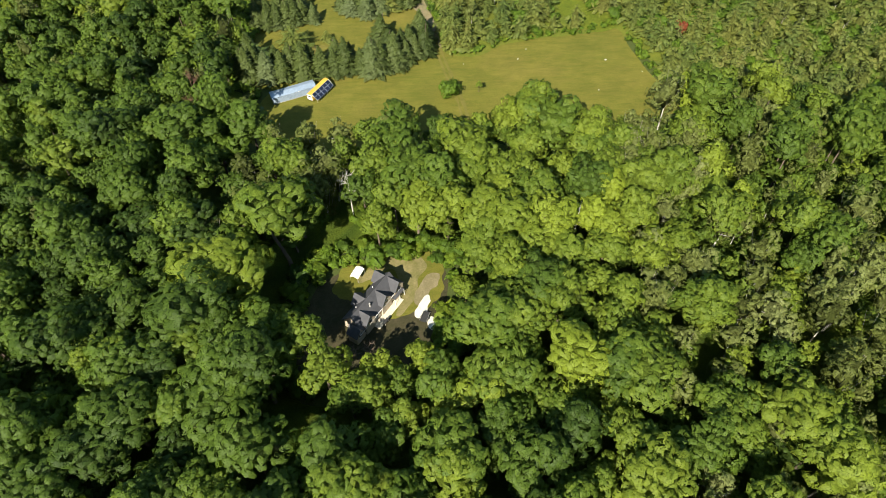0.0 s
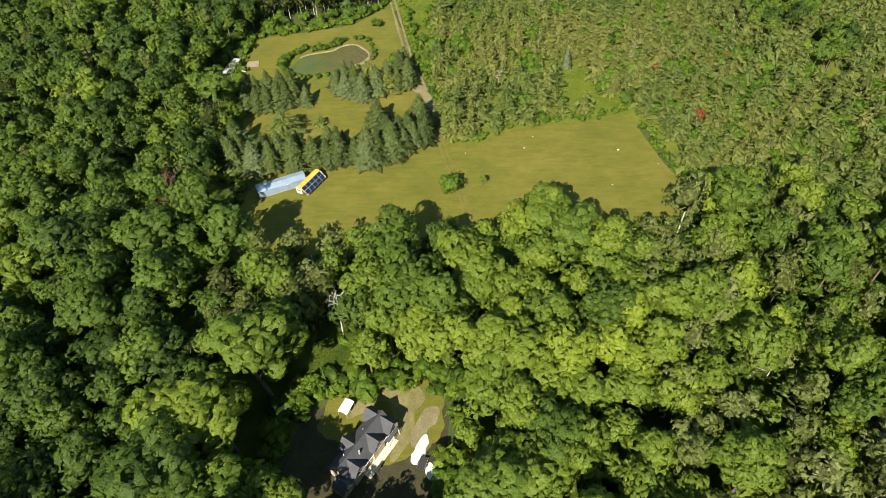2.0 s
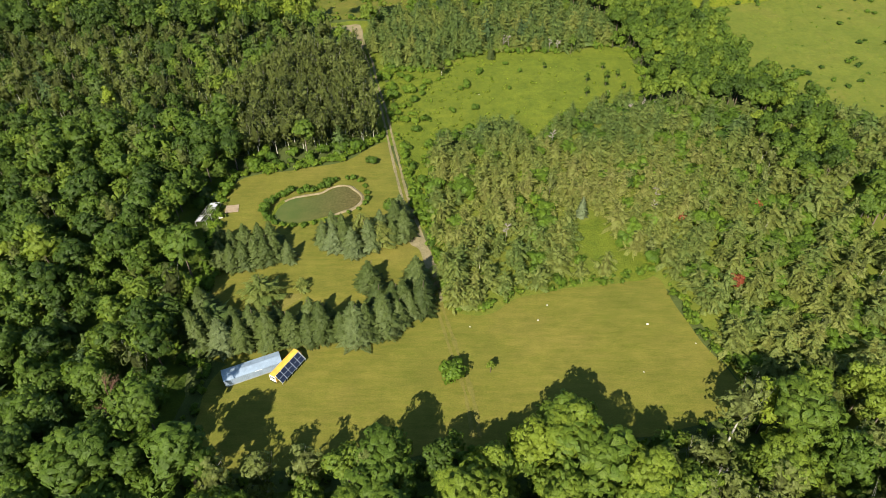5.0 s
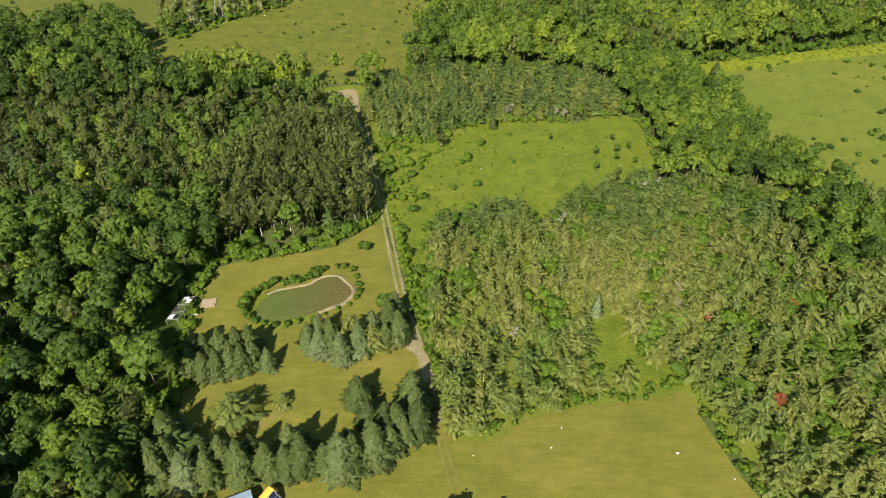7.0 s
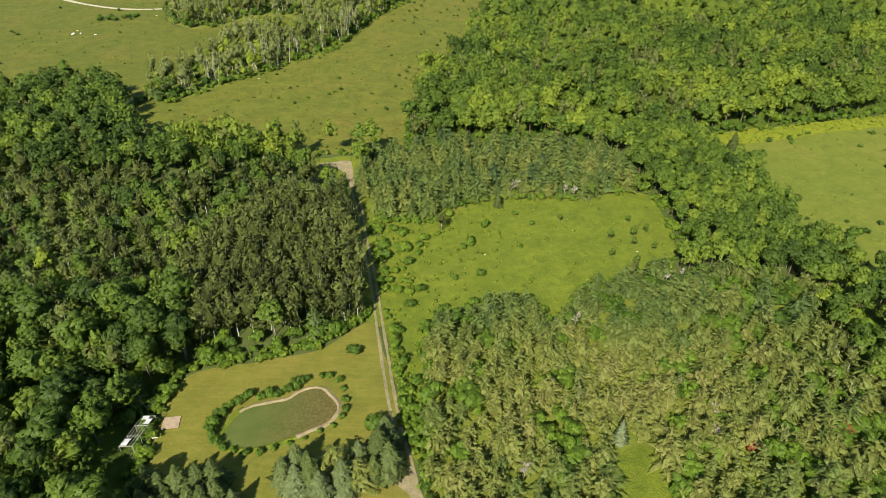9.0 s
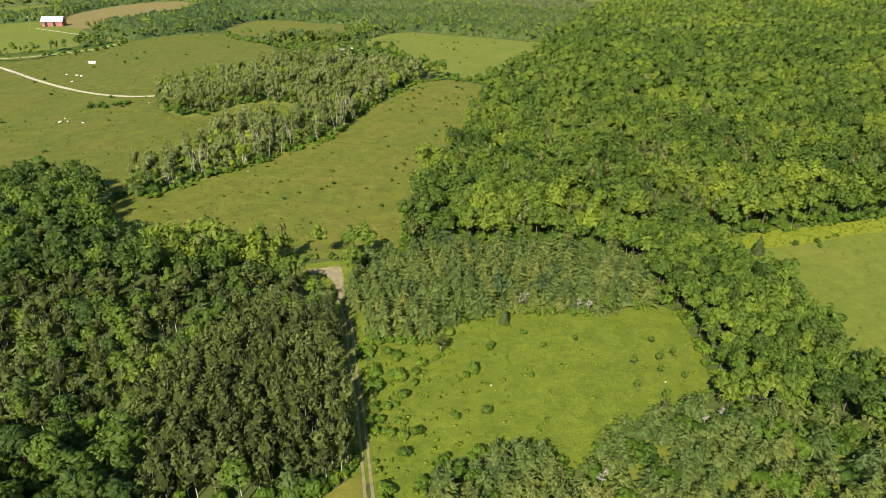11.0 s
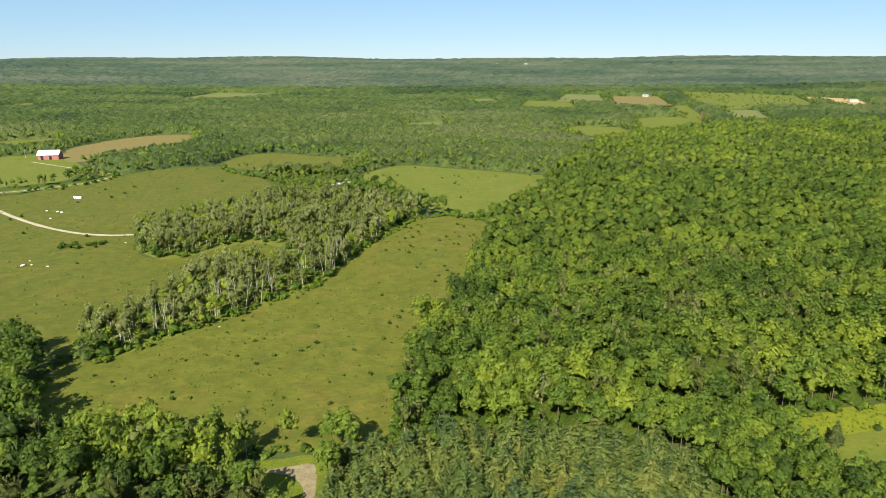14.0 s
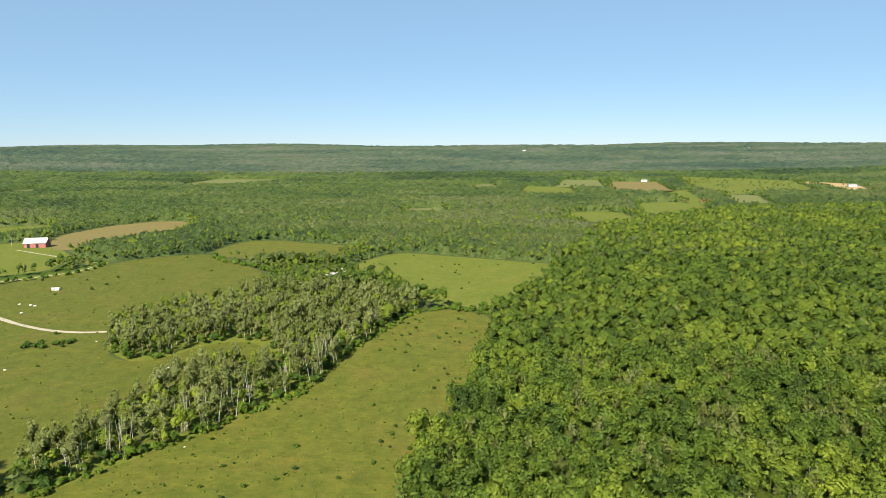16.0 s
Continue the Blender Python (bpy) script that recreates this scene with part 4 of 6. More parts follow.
# middle distance
x, y = trees_in(-1050, 1050, 540, 1330, 8.4, 2.0)
ok = ~inside(ISLAND, x, y) & ((y > 800) | (x < -80) | (x >= 120 + 0.62 * y)) & (np.abs(x) < 130 + 0.72 * y)
x, y = x[ok], y[ok]
tone = 0.40 + 0.24 * patches(x, y, 70, 2.2) + rng.normal(0, 0.09, len(x)) + 0.05 * (x > 0)
hill = (x > 60 + 0.42 * (y - 700)) & (y < 900 + 0.8 * x) & (x > 0)
tone = np.where(hill, tone - 0.05, tone)
by_kind(x[hill], y[hill], {"broad": 0.93, "poplar": 0.07}, {"broad": 0.9, "poplar": 0.9}, tone[hill], 3)
low = ~hill & (y < 950)
by_kind(x[low], y[low], {"broad": 0.62, "poplar": 0.24, "pine": 0.14}, {"broad": 0.62, "poplar": 0.72, "pine": 1.2}, tone[low], 3)
low = ~hill & (y >= 950)
by_kind(x[low], y[low], {"broad": 0.75, "pine": 0.25}, {"broad": 0.6, "pine": 1.2}, tone[low], 4)

# hedgerow trees round the distant fields
for far_poly, _ in FAR_FIELDS:
    for (ax, ay), (bx, by) in zip(far_poly, far_poly[1:] + far_poly[:1]):
        n = max(2, int(math.hypot(bx - ax, by - ay) / 7))
        q = (np.arange(n) + rng.uniform(0, 1, n)) / n
        q = q[patches(ax + (bx - ax) * q, ay + (by - ay) * q, 40, 3.3) > -0.15]
        x, y = ax + (bx - ax) * q + rng.uniform(-6, 6, len(q)), ay + (by - ay) * q + rng.uniform(-6, 6, len(q))
        stand("broad", x, y, rng.uniform(0.3, 0.75, len(x)), 0.22 + rng.normal(0, 0.12, len(x)), 4)

x, y = rng.uniform(640, 1080, 260), rng.uniform(1800, 2400, 260)
stand("broad", x, y, rng.uniform(0.3, 0.6, len(x)), 0.2 + rng.normal(0, 0.1, len(x)), 4)

# weeds and low scrub along the edges and over the meadow
x, y = trees_in(-1, 1, -1, 1, 1, 0)
for poly, kind_size, count, band in ((MEADOW, 0.42, 900, 99), (MEADOW, 1.0, 420, 3.5), (LAWN, 1.0, 400, 4.0), (FRONT_FIELD, 0.8, 300, 3.0), (PASTURE, 1.1, 520, 4.0), (RIGHT_FIELD, 1.0, 260, 4.0), (CLEARING, 1.5, 200, 7.0), (GOLD, 0.35, 700, 99), (PASTURE, 0.28, 900, 99), (LEFT_PASTURE, 0.4, 900, 99), (RIGHT_FIELD, 0.26, 700, 99)):
    px, py = [q[0] for q in poly], [q[1] for q in poly]
    x, y = rng.uniform(min(px) - 3, max(px) + 3, count * 40), rng.uniform(min(py) - 3, max(py) + 3, count * 40)
    ok = (inside(poly, x, y) if band == 99 else ~inside(LAWN, x, y) & ~inside(FRONT_FIELD, x, y) & (~inside(CLEARING, x, y) if poly is CLEARING else True) & (~inside(poly, x, y) | (edge_distance(poly, x, y) < 1.2))) & (edge_distance(poly, x, y) < band) & (off_track(x, y, 2.0) if poly is not GOLD else True)
    x, y = x[ok][:count], y[ok][:count]
    if poly is MEADOW and band == 99:
        ok = rng.uniform(size=len(x)) < np.clip(0.9 - (x + 20) / 60, 0.12, 1)
        x, y = x[ok], y[ok]
    stand("weed", x, y, kind_size * rng.uniform(0.5, 1.3, len(x)), (0.82 if poly is MEADOW and band == 99 else 0.85 if poly is GOLD else 0.62 if band == 99 else 0.5) + rng.normal(0, 0.12, len(x)), 4 if band == 99 and poly in (PASTURE, LEFT_PASTURE, RIGHT_FIELD) else (3 if band == 99 else 2) if y.mean() < 340 else 3)

# bushes at the foot of the woods where they face open ground to the south
tall = [(k, x, y) for k, x, y, size, tone, lod in STANDS if k in ("broad", "poplar") and lod < 3]
ax = np.concatenate([t[1] for t in tall] + [NEAR_WOOD[0][single]])
ay = np.concatenate([t[2] for t in tall] + [NEAR_WOOD[1][single]])
front = []
for i in range(len(ax)):
    dx, dy = np.abs(ax - ax[i]), ay[i] - ay
    if not ((dx < 2.6) & (dy > 1.5) & (dy < 8.5)).any():
        front.append(i)
front = np.array(front)
x, y = ax[front] + rng.uniform(-2.4, 2.4, len(front)), ay[front] - rng.uniform(0.2, 3.2, len(front))
ok = off_track(x, y, 3.0) & (y > 85)
for poly in OPEN:
    ok &= ~inside(poly, x, y)
x, y = x[ok], y[ok]
for far in (False, True):
    k = (y > 340) == far
    stand("weed", x[k], y[k], rng.uniform(1.5, 2.7, k.sum()), (0.26 if far else 0.36) + rng.normal(0, 0.12, k.sum()), 2 if far else 1)

NAMES = {
    "broad": ("hardwood_forest", "dense green broadleaf forest crowns", "forest"),
    "poplar": ("poplar_forest", "olive green poplar and ash crowns with grey twigs", "forest"),
    "pine": ("pine_forest", "thicket of young green and olive pines", "forest"),
    "spruce": ("spruce_forest", "dark blue-green spruces", "forest"),
    "weed": ("undergrowth", "bright green shrubs and tall weeds at the edges", "undergrowth"),
}


def stem(height, r, sides=5):
    a = np.arange(sides) * 6.2832 / sides
    ring = np.stack([np.cos(a), np.sin(a)], 1)
    v = np.vstack([np.c_[ring * r, np.zeros(sides)], np.c_[ring * r * 0.35, np.full(sides, height)]])
    k = np.arange(sides)
    n = (k + 1) % sides
    return v, np.vstack([np.c_[k, n, n + sides], np.c_[k, n + sides, k + sides]])


def build_woods():
    for kind in MAKERS:
        vs, fs, ts, mi, ns, o = [], [], [], [], [], 0
        for k, x, y, size, tone, lod in STANDS:
            if k != kind:
                continue
            forms = shapes(kind, lod)
            pick = rng.integers(0, len(forms), len(x))
            for i, (v, f, heart, nor, limbs) in enumerate(forms):
                s = np.nonzero(pick == i)[0]
                if not len(s):
                    continue
                tv, tf = stem(HEIGHT[kind] * (0.7 if kind == "poplar" else 0.6), 0.16 if kind == "poplar" else 0.24)
                bark = kind != "weed" and lod < (3 if kind == "poplar" else 2)
                v2, f2 = joined([(v, f), (tv, tf)]) if bark else (v, f)
                if bark:
                    nor = np.vstack([nor, normed(np.c_[tv[:, :2], np.zeros(len(tv))])])
                n = len(s)
                a, w = rng.uniform(0, 6.283, n), rng.uniform(0.88, 1.14, n)
                ca, sa = (np.cos(a) * size[s] * w)[:, None], (np.sin(a) * size[s] * w)[:, None]
                P = np.empty((n, len(v2), 3))
                P[..., 0] = v2[:, 0] * ca - v2[:, 1] * sa + x[s][:, None]
                P[..., 1] = v2[:, 0] * sa + v2[:, 1] * ca + y[s][:, None]
                P[..., 2] = v2[:, 2] * size[s][:, None] + terrain(x[s], y[s])[:, None] - 0.05
                vs.append(P.reshape(-1, 3))
                N = np.empty((n, len(v2), 3))
                N[..., 0] = nor[:, 0] * np.cos(a)[:, None] - nor[:, 1] * np.sin(a)[:, None]
                N[..., 1] = nor[:, 0] * np.sin(a)[:, None] + nor[:, 1] * np.cos(a)[:, None]
                N[..., 2] = nor[:, 2]
                ns.append(N.reshape(-1, 3))
                fs.append((f2[None] + (np.arange(n) * len(v2))[:, None, None]).reshape(-1, 3) + o)
                ts.append(np.repeat(tone[s], len(v2)))
                mi.append(np.tile(np.r_[np.full(heart, 2), np.zeros(len(f) - heart - limbs), np.ones(len(f2) - len(f) + limbs)], n))
                o += n * len(v2)
        if vs:
            name, label, cat = NAMES[kind]
            me = mesh_from(name, np.concatenate(vs), np.concatenate(fs), [LEAVES[kind][0], BIRCH if kind == "poplar" else BARK, LEAVES[kind][2]], True, np.concatenate(ts), np.concatenate(mi), np.concatenate(ns))
            tagged(new(name, me), label, cat, kind="stuff")


build_woods()
pale_stems()

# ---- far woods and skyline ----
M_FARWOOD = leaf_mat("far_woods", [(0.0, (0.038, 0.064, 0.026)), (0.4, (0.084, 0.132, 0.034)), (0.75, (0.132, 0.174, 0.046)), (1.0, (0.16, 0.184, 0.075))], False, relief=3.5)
# pale, bluish stops: distance haze put into the leaf colour
M_SKYLINE = leaf_mat("hazed_skyline_woods", [(0.0, (0.044, 0.074, 0.036)), (0.4, (0.086, 0.124, 0.054)), (0.75, (0.135, 0.164, 0.076)), (1.0, (0.18, 0.18, 0.12))], False, relief=6.0)
sky_bsdf = M_SKYLINE.node_tree.nodes["Principled BSDF"]  # haze over hills some kilometres off, painted as a faint blue glow
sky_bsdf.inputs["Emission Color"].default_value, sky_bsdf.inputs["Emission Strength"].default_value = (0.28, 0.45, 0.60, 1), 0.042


def far_woods(name, near, far, rows, cols, material, label, kind):
    t = np.linspace(0, 1, rows)
    yy = near * (far / near) ** t
    u = np.linspace(-1.02, 1.02, cols)
    X = u[None, :] * yy[:, None] * 0.92 + rng.normal(0, 1, (rows, cols)) * yy[:, None] * 0.0006
    Y = yy[:, None] + rng.normal(0, 1, (rows, cols)) * yy[:, None] * 0.0011
    field = np.zeros(X.shape, bool)
    edge = np.ones(X.shape)
    for poly in OPEN + [ISLAND]:
        px, py = [q[0] for q in poly], [q[1] for q in poly]
        if max(py) > 820:
            k = (X > min(px) - 8) & (X < max(px) + 8) & (Y > min(py) - 8) & (Y < max(py) + 8)
            d = edge_distance(poly, X[k], Y[k])
            field[k] |= inside(poly, X[k], Y[k]) | (d < 4)
            edge[k] = np.minimum(edge[k], np.clip((d - 4) / 14, 0, 1))
    h = np.where(rng.uniform(size=X.shape) < 0.5, rng.uniform(4, 8, X.shape), rng.uniform(9, 15, X.shape))
    big = patches(X.ravel() / 2.6, Y.ravel(), 230, 6.3).reshape(X.shape)
    mid = patches(X.ravel() / 2, Y.ravel(), 80, 2.9).reshape(X.shape)
    h = h * (1 + 0.25 * mid) * np.clip(0.85 + (Y - 1150) / 500, 0.85, 1) * edge
    Z = terrain(X, Y) + np.where(field, -3, h)
    tone = 0.48 + 0.55 * big + 0.45 * mid + 0.2 * np.clip((1400 - Y) / 500, 0, 1) + rng.normal(0, 0.16, X.shape)
    I = np.arange(rows * cols).reshape(rows, cols)
    q = np.concatenate([np.stack([I[:-1, :-1], I[:-1, 1:], I[1:, 1:]], -1).reshape(-1, 3), np.stack([I[:-1, :-1], I[1:, 1:], I[1:, :-1]], -1).reshape(-1, 3)])
    me = mesh_from(name, np.stack([X, Y, Z], -1).reshape(-1, 3), q, [material], True, np.clip(tone, 0, 1).ravel())
    tagged(new(name, me), label, "forest", kind=kind)


def understory(name, x0, x1, y0, y1, step, height, skip, label):
    """The closed lower storey of a wood, seen between the crowns."""
    X, Y = np.meshgrid(np.arange(x0, x1, step), np.arange(y0, y1, step))
    X, Y = X + rng.normal(0, step * 0.2, X.shape), Y + rng.normal(0, step * 0.2, X.shape)
    room = np.full(X.shape, 99.0)
    for poly in OPEN + skip:
        px, py = [q[0] for q in poly], [q[1] for q in poly]
        k = (X > min(px) - 25) & (X < max(px) + 25) & (Y > min(py) - 25) & (Y < max(py) + 25)
        room[k] = np.minimum(room[k], np.where(inside(poly, X[k], Y[k]), 0, edge_distance(poly, X[k], Y[k])))
    room = np.minimum(room, 3 + 2 * np.minimum(np.minimum(X - x0, x1 - X), np.minimum(Y - y0, y1 - Y)))
    Z = height * rng.uniform(0.5, 1.1, X.shape) * np.clip((room - 3) / 12, 0, 1) - 0.4
    I = np.arange(X.size).reshape(X.shape)
    q = np.concatenate([np.stack([I[:-1, :-1], I[:-1, 1:], I[1:, 1:]], -1).reshape(-1, 3), np.stack([I[:-1, :-1], I[1:, 1:], I[1:, :-1]], -1).reshape(-1, 3)])
    me = mesh_from(name, np.stack([X, Y, Z], -1).reshape(-1, 3), q, [LEAVES["broad"][2]], True, 0.36 + rng.normal(0, 0.1, X.size))
    tagged(new(name, me), label, "undergrowth", kind="stuff")


understory("wood_understory", -150, 150, 18, 262, 3.4, 3.6, [THICKET, POPLARS], "shaded green saplings under the forest crowns")
understory("hill_understory", -34, 560, 344, 835, 4.0, 8.0, [ISLAND, PINE_BAND, [(73, 340), (128, 340), (128, 378), (73, 378)]], "dense green lower storey of the hill wood")
understory("hedge_understory", -640, -60, 560, 835, 6.0, 5.0, [ISLAND], "dense green lower storey of the far hedges")
far_woods("far_forest", 830, 2650, 220, 440, M_FARWOOD, "distant mixed forest between farm fields", "stuff")
far_woods("backdrop_hills", 2600, 5100, 90, 400, M_SKYLINE, "wooded hills on the skyline, tinted blue-green by painted haze", "structure")

# ---- single trees of the near wood ----
def trunk_mesh(height, r, limbs, spread, seed):
    bm = bmesh.new()
    n, sides = (5, 7) if limbs else (2, 5)
    g = random.Random(seed)
    p, d = Vector((0, 0, -0.1)), Vector((g.uniform(-0.06, 0.06), g.uniform(-0.06, 0.06), 1))
    for i in range(n):
        q = p + d * height / n
        rod(bm, p, q, r * (1 - i / n * 0.8), r * (1 - (i + 1) / n * 0.8), sides)
        p, d = q, (d + Vector((g.uniform(-0.1, 0.1), g.uniform(-0.1, 0.1), 0))).normalized()
    for i in range(limbs):
        z = height * g.uniform(0.45, 0.85)
        a = i * 2.4 + g.uniform(-0.4, 0.4)
        e = Vector((math.cos(a) * spread * g.uniform(0.5, 0.9), math.sin(a) * spread * g.uniform(0.5, 0.9), z + spread * g.uniform(0.4, 0.8)))
        rod(bm, (0, 0, z), e, r * 0.4, r * 0.08, 5)
    me = bpy.data.meshes.new("trunk")
    bm.to_mesh(me)
    bm.free()
    return me


def tree_proto(name, kind, shape, bark, category, seed):
    """A tree as a thing: a trunk with limbs, and a crown."""
    h = HEIGHT[kind]
    ob = empty(name, Matrix(), "", category)
    tm = trunk_mesh(h * 0.9 if kind in ("spruce", "pine") else h * 0.74, h * 0.014 + 0.05, 5 if kind in ("broad", "poplar") else 0, h * 0.17, seed)
    tm.materials.append(bark)
    t = new("trunk", tm)
    t.parent = ob
    v, f, heart, nor, limbs = shape
    c = new("crown", mesh_from("crown", v, f, [LEAVES[kind][1], LEAVES[kind][3], bark], True, index=np.r_[np.ones(heart), np.zeros(len(f) - heart - limbs), np.full(limbs, 2)], normals=nor))
    c.parent = ob
    return ob


def plant(proto, x, y, size, tone, label, group="", wide=1.0, turn=None):
    a = rng.uniform(0, 360) if turn is None else turn
    m = pose(x, y, float(terrain(x, y)), 0, 0, a) @ Matrix.Diagonal((size * wide, size * wide, size, 1))
    ob = copy_thing(proto, m)
    for c in ob.children:
        c.color = (min(max(tone, 0.02), 0.98), 0, 0, 1)
    return tagged(ob, label, group=group)


def drop_protos(protos):
    for p in protos:
        for o in (*p.children_recursive, p):
            bpy.data.objects.remove(o)


def tone_words(t):
    return "dark green" if t < 0.3 else "mid green" if t < 0.48 else "bright green" if t < 0.66 else "yellow-green"


broads = [tree_proto("broadleaf_tree", "broad", s, BARK, "tree", i) for i, s in enumerate(shapes("broad", 0))]
poplars = [tree_proto("poplar_tree", "poplar", s, BIRCH, "tree", i) for i, s in enumerate(shapes("poplar", 0))]
spruces = [tree_proto("spruce_tree", "spruce", s, BARK, "tree", i) for i, s in enumerate(shapes("spruce", 0))]
pines = [tree_proto("pine_tree", "pine", s, BARK, "tree", i) for i, s in enumerate(shapes("pine", 0))]
shrubs = [tree_proto("shrub", "weed", s, BARK, "shrub", i) for i, s in enumerate(shapes("weed", 0))]
small_shrubs = [tree_proto("shrub", "weed", s, BARK, "shrub", i) for i, s in enumerate(shapes("weed", 2))]
junipers = [tree_proto("juniper", "weed", s, BARK, "shrub", i) for i, s in enumerate(shapes("weed", 1))]

SUNNY_SIDE = [(-24, 44), (-8, 40), (5, 62), (7, 84), (-4, 88), (-12, 66)]  # lower trees let the sun into the yard
reds = [tree_proto("maple_sapling", "red", s, BARK, "tree", i) for i, s in enumerate(shapes("weed", 0)[:3])]
x, y, tone = NEAR_WOOD
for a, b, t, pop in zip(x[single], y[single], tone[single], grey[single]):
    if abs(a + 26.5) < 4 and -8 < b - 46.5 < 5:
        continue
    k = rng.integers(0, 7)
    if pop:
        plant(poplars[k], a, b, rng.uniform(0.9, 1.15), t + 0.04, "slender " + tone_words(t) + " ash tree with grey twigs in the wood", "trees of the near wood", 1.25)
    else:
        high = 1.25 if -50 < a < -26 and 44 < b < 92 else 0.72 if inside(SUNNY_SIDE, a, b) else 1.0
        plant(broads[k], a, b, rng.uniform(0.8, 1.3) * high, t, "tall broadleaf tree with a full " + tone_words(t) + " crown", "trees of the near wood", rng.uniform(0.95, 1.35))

for a, b, size, t, turn in ((-13.5, 58.5, 0.72, 0.62, 40), (-23.5, 57.5, 0.95, 0.5, 150), (-28.5, 63.5, 1.05, 0.42, 260), (-5.5, 61.5, 0.68, 0.6, 310)):
    plant(broads[int(turn) % 7], a, b, size, t, "broadleaf tree with a " + tone_words(t) + " crown beside the house yard", "trees of the near wood", 1.15, turn)


def dead_tree(x, y, height, spread, material, label, seed, twigs=5):
    """A leafless tree: trunk, limbs that fork, twigs."""
    g = random.Random(seed)
    ob = empty("dead_tree", pose(x, y, 0, 0, 0, g.uniform(0, 360)), label, "tree")
    bm = bmesh.new()
    lean = Vector((g.uniform(-0.08, 0.08), g.uniform(-0.08, 0.08), 1))
    r = 0.011 * height + 0.02
    rod(bm, (0, 0, -0.1), lean * height * 0.5, r, r * 0.7, 7)
    rod(bm, lean * height * 0.5, lean * height * 0.95, r * 0.7, 0.03, 6)
    part("trunk", bm, material, ob)
    for i in range(7):
        bm = bmesh.new()
        z = height * g.uniform(0.42, 0.88)
        a = i * 2.4 + g.uniform(-0.5, 0.5)
        p = lean * z
        d = Vector((math.cos(a), math.sin(a), g.uniform(0.35, 0.9))).normalized()
        e = p + d * spread * g.uniform(0.6, 1.0) * (1.25 - z / height)
        rod(bm, p, e, 0.075, 0.035, 5)
        for k in range(twigs):
            s = p.lerp(e, g.uniform(0.35, 1.0))
            q = s + (d + Vector((g.uniform(-1, 1), g.uniform(-1, 1), g.uniform(-0.2, 0.9)))).normalized() * spread * g.uniform(0.2, 0.45)
            rod(bm, s, q, 0.035, 0.01, 4)
            for w in range(2):
                h = s.lerp(q, g.uniform(0.4, 1))
                rod(bm, h, h + Vector((g.uniform(-1, 1), g.uniform(-1, 1), g.uniform(0, 1))) * spread * 0.16, 0.02, 0.008, 3)
        part("limb", bm, material, ob)
    return ob


dead_tree(-22.2, 102.0, 17.5, 3.6, BIRCH, "dead white birch with bare forked limbs among green trees", 1)
dead_tree(-63.6, 134.5, 21.5, 5.6, RUST_TWIG, "dead tree with a bare rusty brown crown", 2, 15)
dead_tree(27.8, 91.5, 17.5, 3.0, BIRCH, "leaning dead white trunk among bright green crowns", 3, 2)
dead_tree(-16.2, 65.2, 6, 2.4, BARK, "bare grey tree beside the house", 4, 7)
dead_tree(-18.8, 64.6, 6, 2.2, BARK, "bare grey tree beside the house", 5, 7)
dead_tree(46, 118, 17, 4.0, DEADWOOD, "half-dead grey ash tree in the wood", 6, 7)
for i, (a, b) in enumerate([(45, 317.5), (48.4, 316.4), (28.6, 321), (25.8, 320), (66, 262), (72, 265), (75, 262), (36, 244), (60, 205.5), (17, 196), (62, 212)]):
    dead_tree(a, b, 5.5 + 0.4 * (i % 4), 1.9, DEADWOOD, "bare grey brushy sapling among the pines", 20 + i, 12)
dead_tree(66, 268, 7, 2.0, DEADWOOD, "small bare grey tree at the meadow's edge", 8, 4)
dead_tree(-95, 478, 11, 2.4, BIRCH, "pale leafless poplar at the edge of the grove", 9, 3)
dead_tree(-89, 484, 12, 2.2, BIRCH, "pale leafless poplar at the edge of the grove", 10, 3)
dead_tree(-98, 470, 11, 2.2, BIRCH, "pale leafless poplar at the edge of the grove", 11, 3)
dead_tree(-83, 488, 12, 2.4, BIRCH, "pale leafless poplar at the edge of the grove", 13, 3)
dead_tree(-104, 465, 10, 2.2, BIRCH, "pale leafless poplar at the edge of the grove", 14, 3)
dead_tree(-132, 432, 9, 3.0, BIRCH, "pale leafless poplar at the edge of the grove", 15, 3)

plant(broads[1], 3.6, 76.5, 0.62, 0.5, "round bright green tree leaning over the gravel", "trees of the near wood", 1.1)

# ---- lawn: spruces, shrubs, pond ----
ROW = [(-57, 159), (-51.8, 158.6), (-46.5, 159.3), (-41.2, 160), (-36.6, 160.6), (-32.5, 162), (-28.6, 161.2), (-25, 162.6), (-21.4, 161.6), (-18, 163.2), (-14.6, 164), (-11.6, 166), (-8.6, 168.2), (-5.8, 170.6)]
for i, (a, b) in enumerate(ROW):
    plant(spruces[(i * 3) % 7], a + rng.uniform(-0.7, 0.7), b + rng.uniform(-0.9, 0.9), rng.uniform(1.05, 1.65), rng.uniform(0.1, 0.75), "blue-green spruce in a row along the mown field", "spruces in the row", rng.uniform(1.1, 1.45))
    if i % 3 != 1:
        plant(spruces[(i * 5 + 2) % 7], a + rng.uniform(0.5, 2.5), b + rng.uniform(3.2, 4.6), rng.uniform(0.9, 1.4), rng.uniform(0.1, 0.6), "dark green spruce behind the row along the field", "spruces in the row", rng.uniform(1.1, 1.5))
    if i % 2:
        plant(small_shrubs[i % 6], a + rng.uniform(1.5, 3), b + rng.uniform(-0.5, 1.8), rng.uniform(0.8, 1.5), rng.uniform(0.2, 0.5), "green bush between the spruces", "bushes between the spruces")
